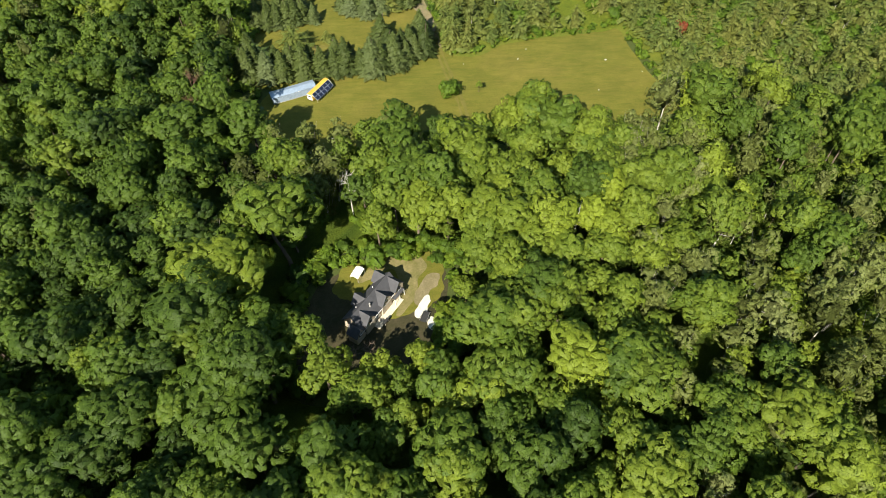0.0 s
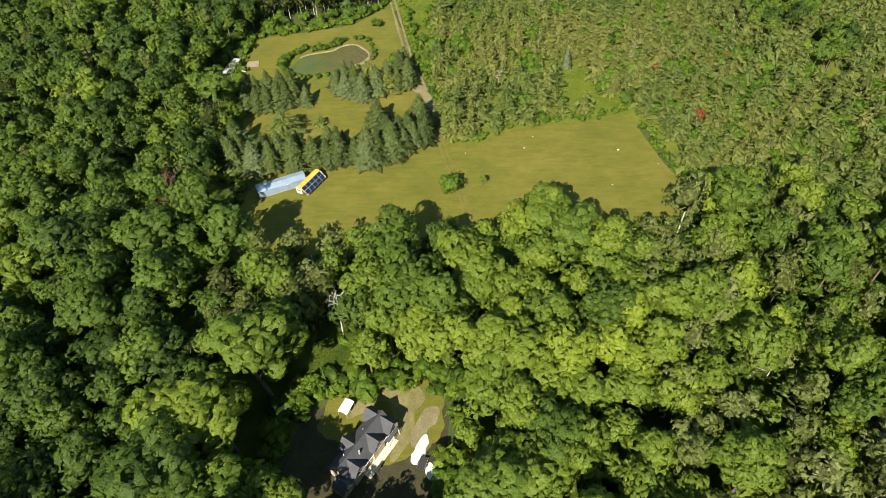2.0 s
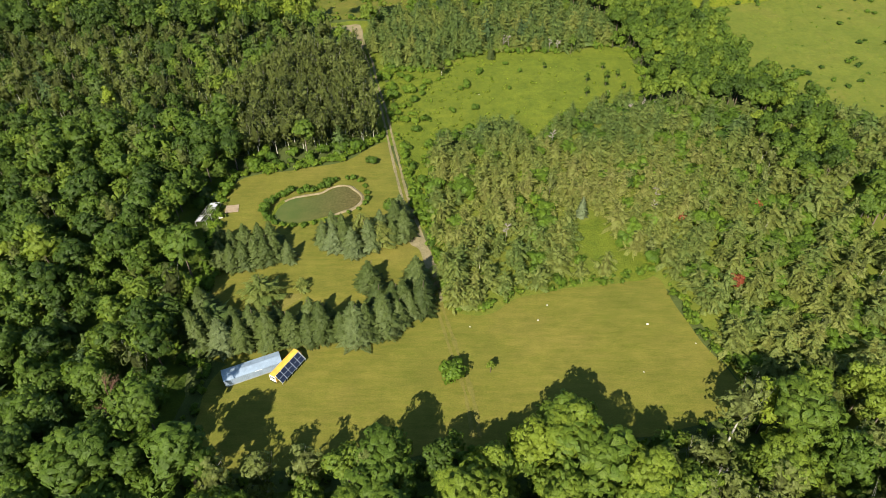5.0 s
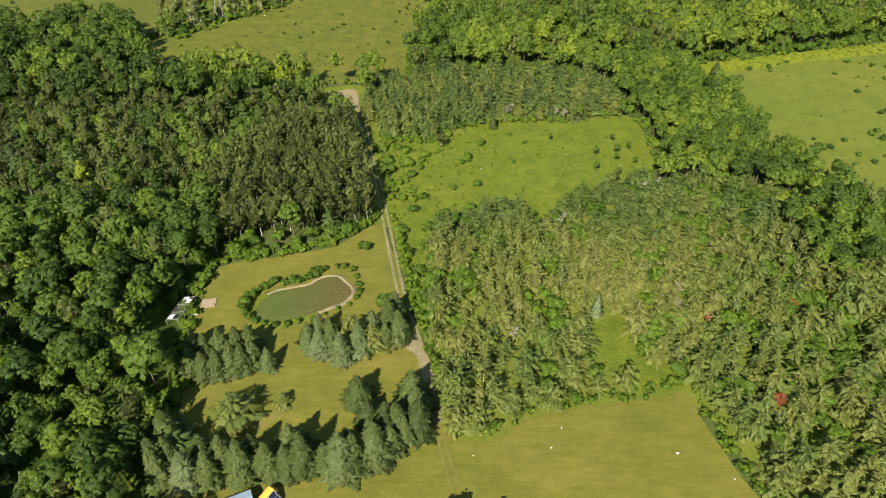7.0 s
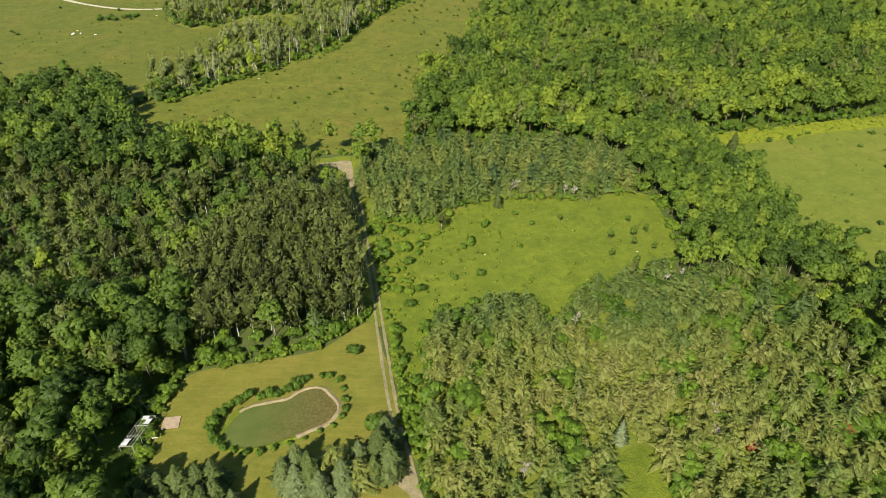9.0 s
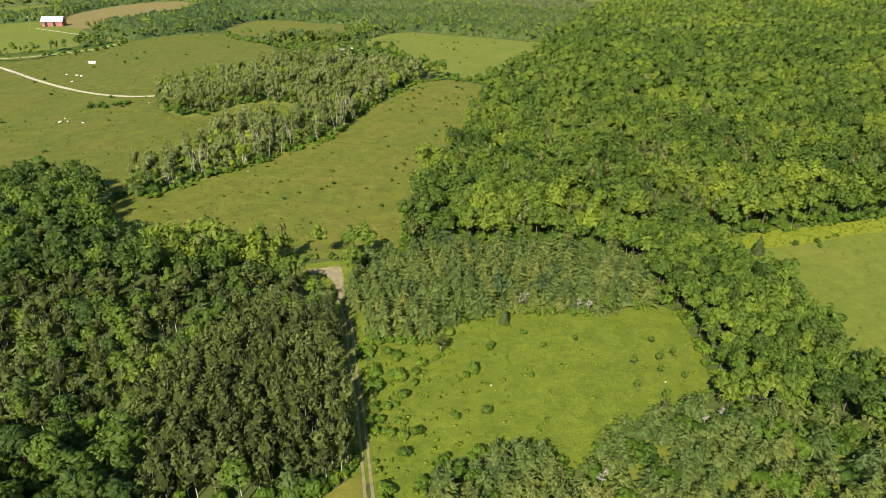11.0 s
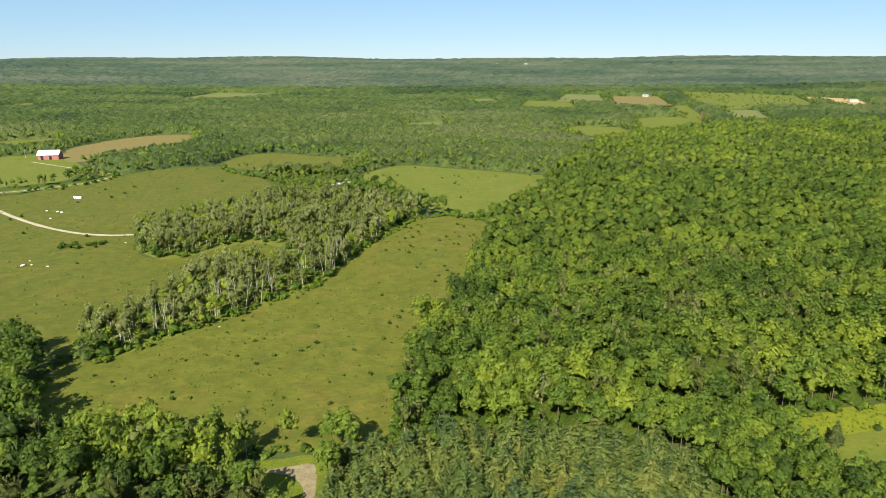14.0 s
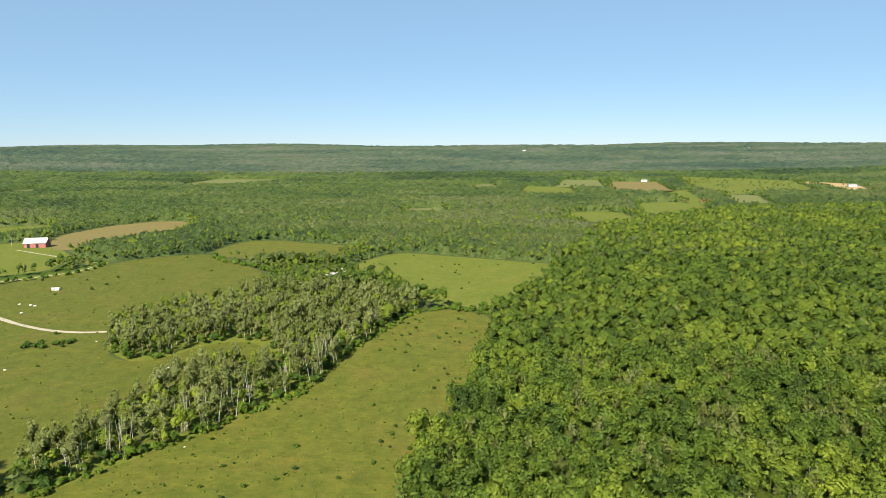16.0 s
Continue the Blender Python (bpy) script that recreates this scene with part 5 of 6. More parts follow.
for i, (a, b) in enumerate([(-59.5, 163), (-55, 164.8), (-49.8, 164.2), (-58.5, 169), (-16.6, 173), (-12.8, 172.4), (-9.4, 173.6), (-6.3, 175.6), (-12.5, 168.8), (-7.2, 180), (-45.9, 174), (-19.2, 178.6)]):
    plant((pines if i in (1, 10) else spruces)[i % 7], a, b, rng.uniform(0.95, 1.4), rng.uniform(0.2, 0.65), "blue-green spruce standing on the lawn", "spruces on the lawn", 1.5)
for i, (a, b) in enumerate([(-59.3, 188.6), (-56, 187), (-53, 187.6), (-50, 189), (-47.6, 189.2), (-45.6, 191), (-57, 192.4), (-53.4, 193), (-49.8, 194), (-60, 193.6), (-47, 195)]):
    plant(spruces[i % 7], a, b, rng.uniform(1.05, 1.35), rng.uniform(0.25, 0.6), "tall dark spruce in a clump on the lawn", "spruces in the west clump", 1.35)
plant(spruces[2], -41.6, 189.4, 0.95, 0.6, "small bushy spruce beside the clump", "spruces in the west clump", 1.2)
for i, (a, b) in enumerate([(-33, 196.2), (-30, 194.2), (-24.6, 192), (-27.4, 195.8), (-20.4, 194.4), (-17.4, 195.6), (-14.2, 197), (-11, 198.6), (-30.6, 198.6), (-22.4, 198), (-17.6, 200), (-13.6, 202.2), (-12.4, 206)]):
    plant((pines if i in (5, 9) else spruces)[i % 7], a, b, rng.uniform(1.0, 1.4), 0.62 if i in (5, 9) else rng.uniform(0.3, 0.8), "tall spruce in a clump south of the pond", "spruces in the east clump", 1.35)
plant(pines[3], -36.4, 178.4, 0.55, 0.55, "thin young pine alone on the lawn", "spruces on the lawn", 1.3)
plant(shrubs[0], -23, 235.4, 1.45, 0.2, "round dark green shrub on the mown lawn")
plant(shrubs[1], -15.2, 209.8, 2.0, 0.3, "round green shrub by the track")
plant(shrubs[2], -12.6, 206.8, 1.6, 0.35, "round green shrub by the track")
plant(shrubs[3], 1.2, 149.6, 2.5, 0.40, "large round green bush on the mown field beside the track", "", 0.95)
plant(broads[2], 9.8, 150.6, 0.24, 0.5, "small thin-leaved young tree on the mown field")

POND = [(-49.6, 208.5), (-49, 212.5), (-46.5, 216.8), (-41, 218.2), (-37.1, 219), (-33.6, 222.6), (-29.6, 223.2), (-26, 219.4), (-24.4, 216.2), (-26, 212.6), (-31, 209.6), (-37.5, 206.4), (-43, 204.9), (-47.6, 206)]
m, nt, bsdf = mat_new("pond_water")
side = nt.nodes.new("ShaderNodeSeparateXYZ")  # clear and brown at the shallow east end, green and murky in the west
nt.links.new(nt.nodes.new("ShaderNodeNewGeometry").outputs["Position"], side.inputs[0])
span = node(nt, "ShaderNodeMapRange")
span.inputs["From Min"].default_value, span.inputs["From Max"].default_value = -45, -24
nt.links.new(side.outputs[0], span.inputs[0])
c = ramp(nt, noise_at(nt, 0.22, 4, 0.6), [(0.35, (0.046, 0.064, 0.012)), (0.65, (0.062, 0.072, 0.016))])
c = mix_rgb(nt, span.outputs[0], c, ramp(nt, noise_at(nt, 1.3, 5, 0.75), [(0.4, (0.048, 0.038, 0.011)), (0.62, (0.090, 0.068, 0.022))]))
nt.links.new(c, bsdf.inputs["Base Color"])
bsdf.inputs["Roughness"].default_value, bsdf.inputs["Specular IOR Level"].default_value = 0.12, 0.2
bump(nt, bsdf, noise_at(nt, 2.0, 3, 0.6), 0.06, 0.02)
M_WATER = m
sheet("water", POND, 0.13, M_WATER, "still murky green-brown pond water", "pond", 1.2, 0.3)


def bank_ring(poly, material, inner, outer, crest, z, lo, hi):
    """A low bank round the water; lo, hi: which part of the round is built."""
    rim = outline(poly, 1.2, 0.3, 3.0)
    n = len(rim)
    mid = sum(rim, Vector()) / n
    bm = bmesh.new()
    last = None
    for i in range(int(n * lo), int(n * hi) + 1):
        q, nxt, prv = rim[i % n], rim[(i + 1) % n], rim[(i - 1) % n]
        side = (nxt - prv).normalized().cross(Vector((0, 0, 1)))
        if side.dot(q - mid) < 0:
            side = -side
        w = 1 + 0.5 * noise.noise((q.x * 0.4, q.y * 0.4, 5))
        row = [bm.verts.new(q + side * (o * w) + Vector((0, 0, h))) for o, h in ((-inner, z - 0.1), (outer * 0.35, z + crest), (outer, 0.02))]
        if last:
            for k in range(2):
                bm.faces.new((last[k], last[k + 1], row[k + 1], row[k]))
        last = row
    bmesh.ops.recalc_face_normals(bm, faces=bm.faces)
    return bm


tagged(part("pond_bank", bank_ring(POND, M_SAND, 0.3, 1.1, 0.22, 0.15, 0.10, 0.72), M_SAND, None), "pale sandy bank round the pond", "bank", kind="structure")
tagged(part("grass_bank", bank_ring(POND, M_MEADOW, 0.3, 1.6, 0.2, 0.13, 0.71, 1.11), M_MEADOW, None), "rough grassy bank round the pond", "bank", kind="structure")
for i, (a, b, s) in enumerate([(-52, 208.6, 1.3), (-52.4, 211.5, 1.4), (-51.6, 214.5, 1.3), (-50.4, 206.2, 1.1), (-50.5, 217, 1.1), (-48.6, 218.6, 1.0), (-46.2, 220.4, 1.1), (-44, 219.8, 0.8), (-41.5, 220.6, 1.2), (-39.5, 220.3, 1.0), (-37.2, 222, 1.1), (-36, 223.6, 1.2), (-34.9, 225, 1.1), (-33.5, 226, 0.8), (-30, 226.8, 0.7), (-28, 226.6, 0.9), (-25.6, 225, 0.9), (-24, 222.5, 0.7), (-23, 219, 0.8), (-22.7, 216, 0.8), (-23.2, 213.6, 0.7), (-25, 211, 0.6), (-27.8, 209.3, 0.6), (-31, 207.4, 0.5), (-34, 205.8, 0.6), (-37, 204.6, 0.7), (-40, 203.6, 0.8), (-43, 203.2, 0.8), (-46, 204, 0.7), (-48.5, 204.7, 0.9), (-53.2, 210, 1.0), (-47.4, 219.8, 0.9), (-42.8, 220.4, 0.9)]):
    plant(shrubs[i % 7], a, b, s * 0.95, rng.uniform(0.2, 0.5), "low dark green shrub on the pond bank", "shrubs round the pond")

# wooden platform
M_DECK = plain_mat("weathered_boards", (0.25, 0.19, 0.13), 0.85, wear=0.35, scale=1.3, grain=7, spec=0.2)
deck = empty("wooden_platform", pose(-62.6, 212.4, 0.06, 0, 0, 8), "low weathered brown wooden platform on the lawn", "platform")
for i in range(12):
    part("board", boxes((-1.9, 1.9, -1.8 + i * 0.3, -1.8 + i * 0.3 + 0.28, 0.14, 0.18)), M_DECK, deck)
for yy in (-1.6, 0, 1.6):
    part("joist", boxes((-1.85, 1.85, yy - 0.05, yy + 0.05, 0, 0.14)), M_DECK, deck)

# derelict lean-to at the wood's edge
M_WHITE = plain_mat("white_paint", (0.74, 0.73, 0.70), 0.6, wear=0.3, scale=0.9, grain=6)
M_FABRIC = plain_mat("grimy_sheeting", (0.42, 0.42, 0.43), 0.6, wear=0.5, scale=1.2, grain=6)
M_GREYWOOD = plain_mat("grey_wood", (0.34, 0.33, 0.31), 0.85, wear=0.35, scale=1.5, grain=6, spec=0.2)
M_BLUETARP = plain_mat("blue_tarp", (0.16, 0.27, 0.46), 0.5, wear=0.3, scale=1.2, grain=5)
shack = empty("lean_to", pose(-68.2, 208.2, 0.06, 0, 0, -12), "derelict grey timber lean-to with torn white sheeting at the wood's edge", "shed")
for sx in (-1.7, 1.7):
    for sy in (-4.4, -1.5, 1.5, 4.4):
        bm = bmesh.new()
        rod(bm, (sx, sy, 0), (sx, sy, 2.3 + 0.25 * sx), 0.06, 0.05, 6)
        part("post", bm, M_GREYWOOD, shack)
for sy in (-4.4, -1.5, 1.5, 4.4):
    bm = bmesh.new()
    rod(bm, (-1.9, sy, 1.85), (1.9, sy, 2.78), 0.05, 0.05, 5)
    part("rafter", bm, M_GREYWOOD, shack)
for k in range(5):
    bm = bmesh.new()
    q = -1.7 + k * 0.85
    rod(bm, (q, -4.6, 2.35 + 0.25 * q), (q, 4.6, 2.4 + 0.25 * q), 0.035, 0.035, 5)
    part("batten", bm, M_GREYWOOD, shack)
for a, b, c, d in ((-1.6, 0.1, -4.3, -2.4), (0.3, 1.7, 1.9, 3.4), (-1.2, 0.6, 3.2, 4.3)):
    bm = bmesh.new()
    bmesh.ops.create_grid(bm, x_segments=6, y_segments=6, size=0.5)
    for v in bm.verts:
        xx, yy = (a + b) / 2 + v.co.x * (b - a), (c + d) / 2 + v.co.y * (d - c)
        v.co = Vector((xx, yy, 2.48 + 0.25 * xx + 0.1 * noise.noise((xx * 2, yy * 2, 1))))
    bmesh.ops.solidify(bm, geom=bm.faces[:], thickness=0.02)
    part("torn_sheet", bm, M_FABRIC, shack, "torn white plastic sheeting")
bm = boxes((-0.6, 0.6, -0.45, 0.45, 0, 0.9), bevel=0.06)
tagged(part("chest_freezer", bm, M_WHITE, None), "old white chest freezer beside the lean-to", "freezer").matrix_world = pose(-64.9, 208.4, 0.06, 0, 0, 20)
bm = bmesh.new()
bmesh.ops.create_grid(bm, x_segments=9, y_segments=9, size=1.0)
for v in bm.verts:
    r = max(abs(v.co.x), abs(v.co.y))
    v.co.z = 0.75 * (1 - r ** 2.2) + 0.12 * noise.noise(v.co * 2.5) * (r < 0.95)
bmesh.ops.solidify(bm, geom=bm.faces[:], thickness=-0.02)
tagged(part("tarpaulin", bm, M_BLUETARP, None), "crumpled blue tarpaulin over a heap at the wood's edge", "tarpaulin").matrix_world = pose(-66, 205.2, 0.05, 0, 0, 30)
M_TEAL = plain_mat("teal_tarp", (0.02, 0.20, 0.17), 0.5, wear=0.4, scale=1.0, grain=5)
bm = bmesh.new()
bmesh.ops.create_grid(bm, x_segments=10, y_segments=10, size=1.5)
for v in bm.verts:
    r = max(abs(v.co.x), abs(v.co.y)) / 1.5
    v.co.z = 1.3 * (1 - r ** 3) + 0.18 * noise.noise(v.co * 1.7) * (r < 0.95)
bmesh.ops.solidify(bm, geom=bm.faces[:], thickness=-0.02)
tagged(part("tarpaulin", bm, M_TEAL, None), "teal green tarpaulin over a heap among the trees", "tarpaulin").matrix_world = pose(-26.5, 46.5, 0, 0, 0, 15)

# ---- mobile home ----
M_ROOFBLUE = plain_mat("pale_blue_metal_roof", (0.27, 0.34, 0.43), 0.42, metal=0.25, wear=0.28, scale=0.6, grain=4)
M_SIDING = plain_mat("pale_blue_siding", (0.24, 0.30, 0.38), 0.6, wear=0.3, scale=0.9, grain=5)
M_GLASS = plain_mat("dark_window_glass", (0.02, 0.025, 0.03), 0.08, wear=0.1, scale=1, grain=3, relief=0.0)
M_BLACK = plain_mat("black_rubber", (0.02, 0.02, 0.02), 0.8, wear=0.3)
home = empty("mobile_home", pose(-43.4, 151.6, 0.05, 0, 0, 24), "old white mobile home with a pale blue ribbed metal roof", "mobile home")
L, W, H = 6.5, 1.75, 2.15
part("wall", boxes((-L + 0.1, L - 0.1, -W + 0.1, -W + 0.22, 0.25, H)), M_SIDING, home)
part("wall", boxes((-L + 0.1, L - 0.1, W - 0.22, W - 0.1, 0.25, H)), M_SIDING, home)
part("wall", boxes((-L + 0.1, -L + 0.22, -W + 0.22, W - 0.22, 0.25, H)), M_SIDING, home)
part("wall", boxes((L - 0.22, L - 0.1, -W + 0.22, W - 0.22, 0.25, H)), M_SIDING, home)
part("floor_frame", boxes((-L + 0.15, L - 0.15, -W + 0.15, W - 0.15, 0.0, 0.25)), M_GREYWOOD, home)
bm = bmesh.new()
prism(bm, [(-W, H), (0, H + 0.42), (W, H), (W, H + 0.06), (0, H + 0.48), (-W, H + 0.06)], -L, L)
bm.transform(Matrix.Rotation(radians(-90), 4, "Z"))
roof = part("roof", bm, M_ROOFBLUE, home)
for i in range(9):
    for sgn in (1, -1):
        bm = bmesh.new()
        q = -L + 0.3 + i * (2 * L - 0.6) / 8
        rod(bm, (q, sgn * 0.05, H + 0.485), (q, sgn * (W - 0.02), H + 0.075), 0.03, 0.03, 4)
        part("roof_seam", bm, M_ROOFBLUE, roof)
part("roof_patch", boxes((0.4, 2.0, -1.3, -0.6, H + 0.34, H + 0.36)), M_WHITE, roof, "white patch on the roof").rotation_euler = (radians(13), 0, 0)
roof.children[-1].location = (0, 0.0, -0.12 + 0.13)
for i in range(33):
    q = -L + 0.15 + i * (2 * L - 0.3) / 32
    part("wall_rib", boxes((q, q + 0.08, -W + 0.04, -W + 0.1, 0.3, H - 0.05)), M_ROOFBLUE, home)
part("door", boxes((-0.9, -0.1, -W + 0.05, -W + 0.11, 0.3, 2.2)), M_ROOFBLUE, home)

# ---- converted yellow bus with solar rack ----
M_YELLOW = plain_mat("school_bus_yellow", (0.62, 0.36, 0.05), 0.5, wear=0.3, scale=0.7, grain=5)
M_PANEL = plain_mat("solar_cells", (0.012, 0.016, 0.035), 0.12, wear=0.25, scale=3, grain=12, relief=0.0)
M_ALU = plain_mat("aluminium_frame", (0.72, 0.73, 0.74), 0.35, metal=0.8, wear=0.2, scale=2, grain=8)
bus = empty("bus", pose(-36.2, 152.4, 0.05, 0, 0, 60) @ Matrix.Scale(0.8, 4), "parked yellow bus with a rack of solar panels on its side", "bus")
bm = bmesh.new()
prism(bm, [(-1.2, 0.45), (1.2, 0.45), (1.22, 2.3), (1.12, 2.72), (0.75, 2.98), (0.3, 3.06), (-0.3, 3.06), (-0.75, 2.98), (-1.12, 2.72), (-1.22, 2.3)], -5.2, 5.2)
bm.transform(Matrix.Rotation(radians(-90), 4, "Z"))
part("body", bm, M_YELLOW, bus)
part("end_panel", boxes((-5.26, -5.19, -1.08, 1.08, 0.6, 2.75), bevel=0.02), M_WHITE, bus, "white painted rear end")
for q in (-0.85, -0.25, 0.35):
    part("end_window", boxes((-5.29, -5.25, q, q + 0.5, 1.7, 2.3)), M_GLASS, bus)
for i in range(9):
    q = -4.9 + i * 1.08
    part("window", boxes((q, q + 0.85, 1.19, 1.24, 1.65, 2.25)), M_GLASS, bus)
    part("window", boxes((q, q + 0.85, -1.24, -1.19, 1.65, 2.25)), M_GLASS, bus)
part("hood", boxes((5.2, 6.3, -0.95, 0.95, 0.5, 1.5), bevel=0.12), M_YELLOW, bus)
part("bumper", boxes((-5.42, -5.27, -1.15, 1.15, 0.45, 0.65), bevel=0.03), M_BLACK, bus)
for q in (-3.2, 4.6):
    for s in (1, -1):
        bm = bmesh.new()
        rod(bm, (q, s * 1.16, 0.48), (q, s * 0.9, 0.48), 0.48, 0.48, 18)
        w = part("wheel", bm, M_BLACK, bus)
        bm = bmesh.new()
        rod(bm, (q, s * 1.19, 0.48), (q, s * 1.1, 0.48), 0.26, 0.26, 14)
        part("rim", bm, M_ALU, w)
for i in range(5):  # rack: panels slope from the roof's middle down past the side
    for j in range(2):
        c = Vector((-4.0 + i * 1.95, -1.55 - j * 1.10, 2.62 - j * 0.92))
        bm = boxes((-0.92, 0.92, -0.70, 0.70, -0.02, 0.02))
        pn = part("solar_panel", bm, M_PANEL, bus)
        pn.matrix_local = Matrix.Translation(c) @ Matrix.Rotation(radians(40), 4, "X")
        part("panel_frame", boxes((-0.96, 0.96, 0.68, 0.73, -0.03, 0.035), (-0.96, 0.96, -0.73, -0.68, -0.03, 0.035), (-0.96, -0.91, -0.68, 0.68, -0.03, 0.035), (0.91, 0.96, -0.68, 0.68, -0.03, 0.035)), M_ALU, pn)
for i in range(6):
    bm = bmesh.new()
    q = -4.95 + i * 1.98
    rod(bm, (q, -3.1, 0), (q, -3.1, 1.3), 0.04, 0.04, 5)
    part("rack_post", bm, M_ALU, bus)
    bm = bmesh.new()
    rod(bm, (q, -0.95, 3.05), (q, -3.3, 1.08), 0.035, 0.035, 5)
    part("rack_rail", bm, M_ALU, bus)

# ---- house ----
M_SHINGLE = plain_mat("charcoal_shingles", (0.060, 0.060, 0.066), 0.8, wear=0.25, scale=0.7, grain=14, relief=0.02, spec=0.25)
M_HOUSEWALL = plain_mat("tan_siding", (0.42, 0.35, 0.26), 0.75, wear=0.25, scale=0.8, grain=7, spec=0.3)
M_TRIM = plain_mat("white_trim", (0.72, 0.71, 0.68), 0.6, wear=0.2)
M_SLAB = plain_mat("concrete_slab", (0.52, 0.46, 0.36), 0.85, wear=0.3, scale=0.9, grain=8, spec=0.2)
house = empty("house", pose(-18.4, 68.9, 0.05, 0, 0, 57) @ Matrix.Scale(0.9, 4), "house with steep charcoal shingle roof and many cross gables", "house")
HL, HD, EAVE = 16.4, 6.2, 2.7
RIDGE = EAVE + HD / 2 * 1.05


def gable_roof(u0, u1, v0, v1, eave, ridge, along_u, thick=0.16):
    """Two pitched slabs; along_u: the ridge runs along the house."""
    bm = bmesh.new()
    if along_u:
        half, mid, a, b = (v1 - v0) / 2, (v0 + v1) / 2, u0, u1
    else:
        half, mid, a, b = (u1 - u0) / 2, (u0 + u1) / 2, v0, v1
    prism(bm, [(mid - half, eave), (mid, ridge), (mid + half, eave), (mid + half, eave + thick), (mid, ridge + thick * 1.35), (mid - half, eave + thick)], a, b)
    if along_u:
        bm.transform(Matrix(((0, 1, 0, 0), (1, 0, 0, 0), (0, 0, 1, 0), (0, 0, 0, 1))))
        bmesh.ops.recalc_face_normals(bm, faces=bm.faces)
    return bm


def gable_wall(u0, u1, v0, v1, eave, ridge):
    """A wing's walls, with a pointed end; the ridge runs across the house."""
    bm = bmesh.new()
    mid = (u0 + u1) / 2
    prism(bm, [(u0, 0), (u1, 0), (u1, eave), (mid, ridge - 0.03), (u0, eave)], v0, v1)
    return bm


bm = bmesh.new()
prism(bm, [(0.35, 0), (HD - 0.35, 0), (HD - 0.35, EAVE + 0.3), (HD / 2, RIDGE - 0.05), (0.35, EAVE + 0.3)], 1.55, HL - 0.35)
bm.transform(Matrix(((0, 1, 0, 0), (1, 0, 0, 0), (0, 0, 1, 0), (0, 0, 0, 1))))
bmesh.ops.recalc_face_normals(bm, faces=bm.faces)
part("wall", bm, M_HOUSEWALL, house)
roof = part("roof", gable_roof(1.2, HL, 0, HD, EAVE, RIDGE, True), M_SHINGLE, house)
WINGS = [(0.4, 1.7, -0.2, 3.0, 4.6), (4.0, 1.9, -0.4, 3.2, 5.7), (10.4, 2.0, -0.4, 3.2, 5.8), (15.2, 1.9, -0.6, 3.2, 5.7), (7.4, 2.0, 3.0, 6.7, 5.6), (15.2, 1.9, 3.0, 6.6, 5.6)]
for u, half, v0, v1, top in WINGS:
    wing = part("wing", gable_wall(u - half + 0.25, u + half - 0.25, v0 + 0.3, v1 - 0.3, top - half * 1.12 + 0.2, top - 0.2), M_HOUSEWALL, house)
    part("gable_roof", gable_roof(u - half, u + half, v0, v1, top - half * 1.12, top, False), M_SHINGLE, wing)
    v = v0 + 0.27 if v0 < 1 else v1 - 0.30
    z = top - half * 1.12 + 0.1
    part("gable_window", boxes((u - 0.55, u + 0.55, v, v + 0.03, z - 0.9, z + 0.35)), M_GLASS, wing)
    part("barge_board", boxes((u - 0.7, u + 0.7, v - 0.02, v + 0.05, z + 0.36, z + 0.46), (u - 0.7, u + 0.7, v - 0.02, v + 0.05, z - 1.0, z - 0.9)), M_TRIM, wing)
part("eave_gutter", boxes((0.0, HL, -0.12, -0.01, EAVE - 0.02, EAVE + 0.1)), M_TRIM, house)
for u in (2.0, 6.6, 12.4, 13.9):
    w = part("window", boxes((u, u + 1.1, 0.30, 0.345, 1.0, 2.3)), M_GLASS, house)
    part("window_frame", boxes((u - 0.08, u, 0.28, 0.345, 0.92, 2.38), (u + 1.1, u + 1.18, 0.28, 0.345, 0.92, 2.38), (u, u + 1.1, 0.28, 0.345, 2.3, 2.38), (u, u + 1.1, 0.28, 0.345, 0.92, 1.0)), M_TRIM, w)
d = part("door", boxes((9.0, 9.95, 0.29, 0.345, 0.05, 2.1)), M_GREYWOOD, house)
part("door_handle", boxes((9.84, 9.9, 0.24, 0.29, 1.0, 1.06)), M_ALU, d)
for u, v, h in ((11.2, 4.3, 0.5), (4.6, 4.2, 0.45), (6.7, 1.8, 1.1)):
    bm = bmesh.new()
    z = EAVE + min(v, HD - v) * 1.05
    rod(bm, (u, v, z - 0.1), (u, v, z + h + 0.2), 0.07 if h < 1 else 0.2, 0.07 if h < 1 else 0.2, 10)
    part("vent_pipe", bm, M_WHITE if h < 1 else M_GREYWOOD, roof)
part("porch_roof", boxes((12.4, 16.2, -1.1, -0.2, 2.4, 2.48)), M_SHINGLE, house)
for u in (12.5, 14.3, 16.1):
    part("porch_post", boxes((u - 0.07, u + 0.07, -1.05, -0.93, 0, 2.4)), M_TRIM, house)
slab = empty("patio", pose(-18.4, 68.9, 0.06, 0, 0, 57) @ Matrix.Scale(0.9, 4), "pale concrete patio strip along the house front", "patio", kind="structure")
for i in range(7):
    part("slab", boxes((5.0 + i * 1.4, 6.38 + i * 1.4, -1.7, 0.2, 0, 0.1), bevel=0.01), M_SLAB, slab)

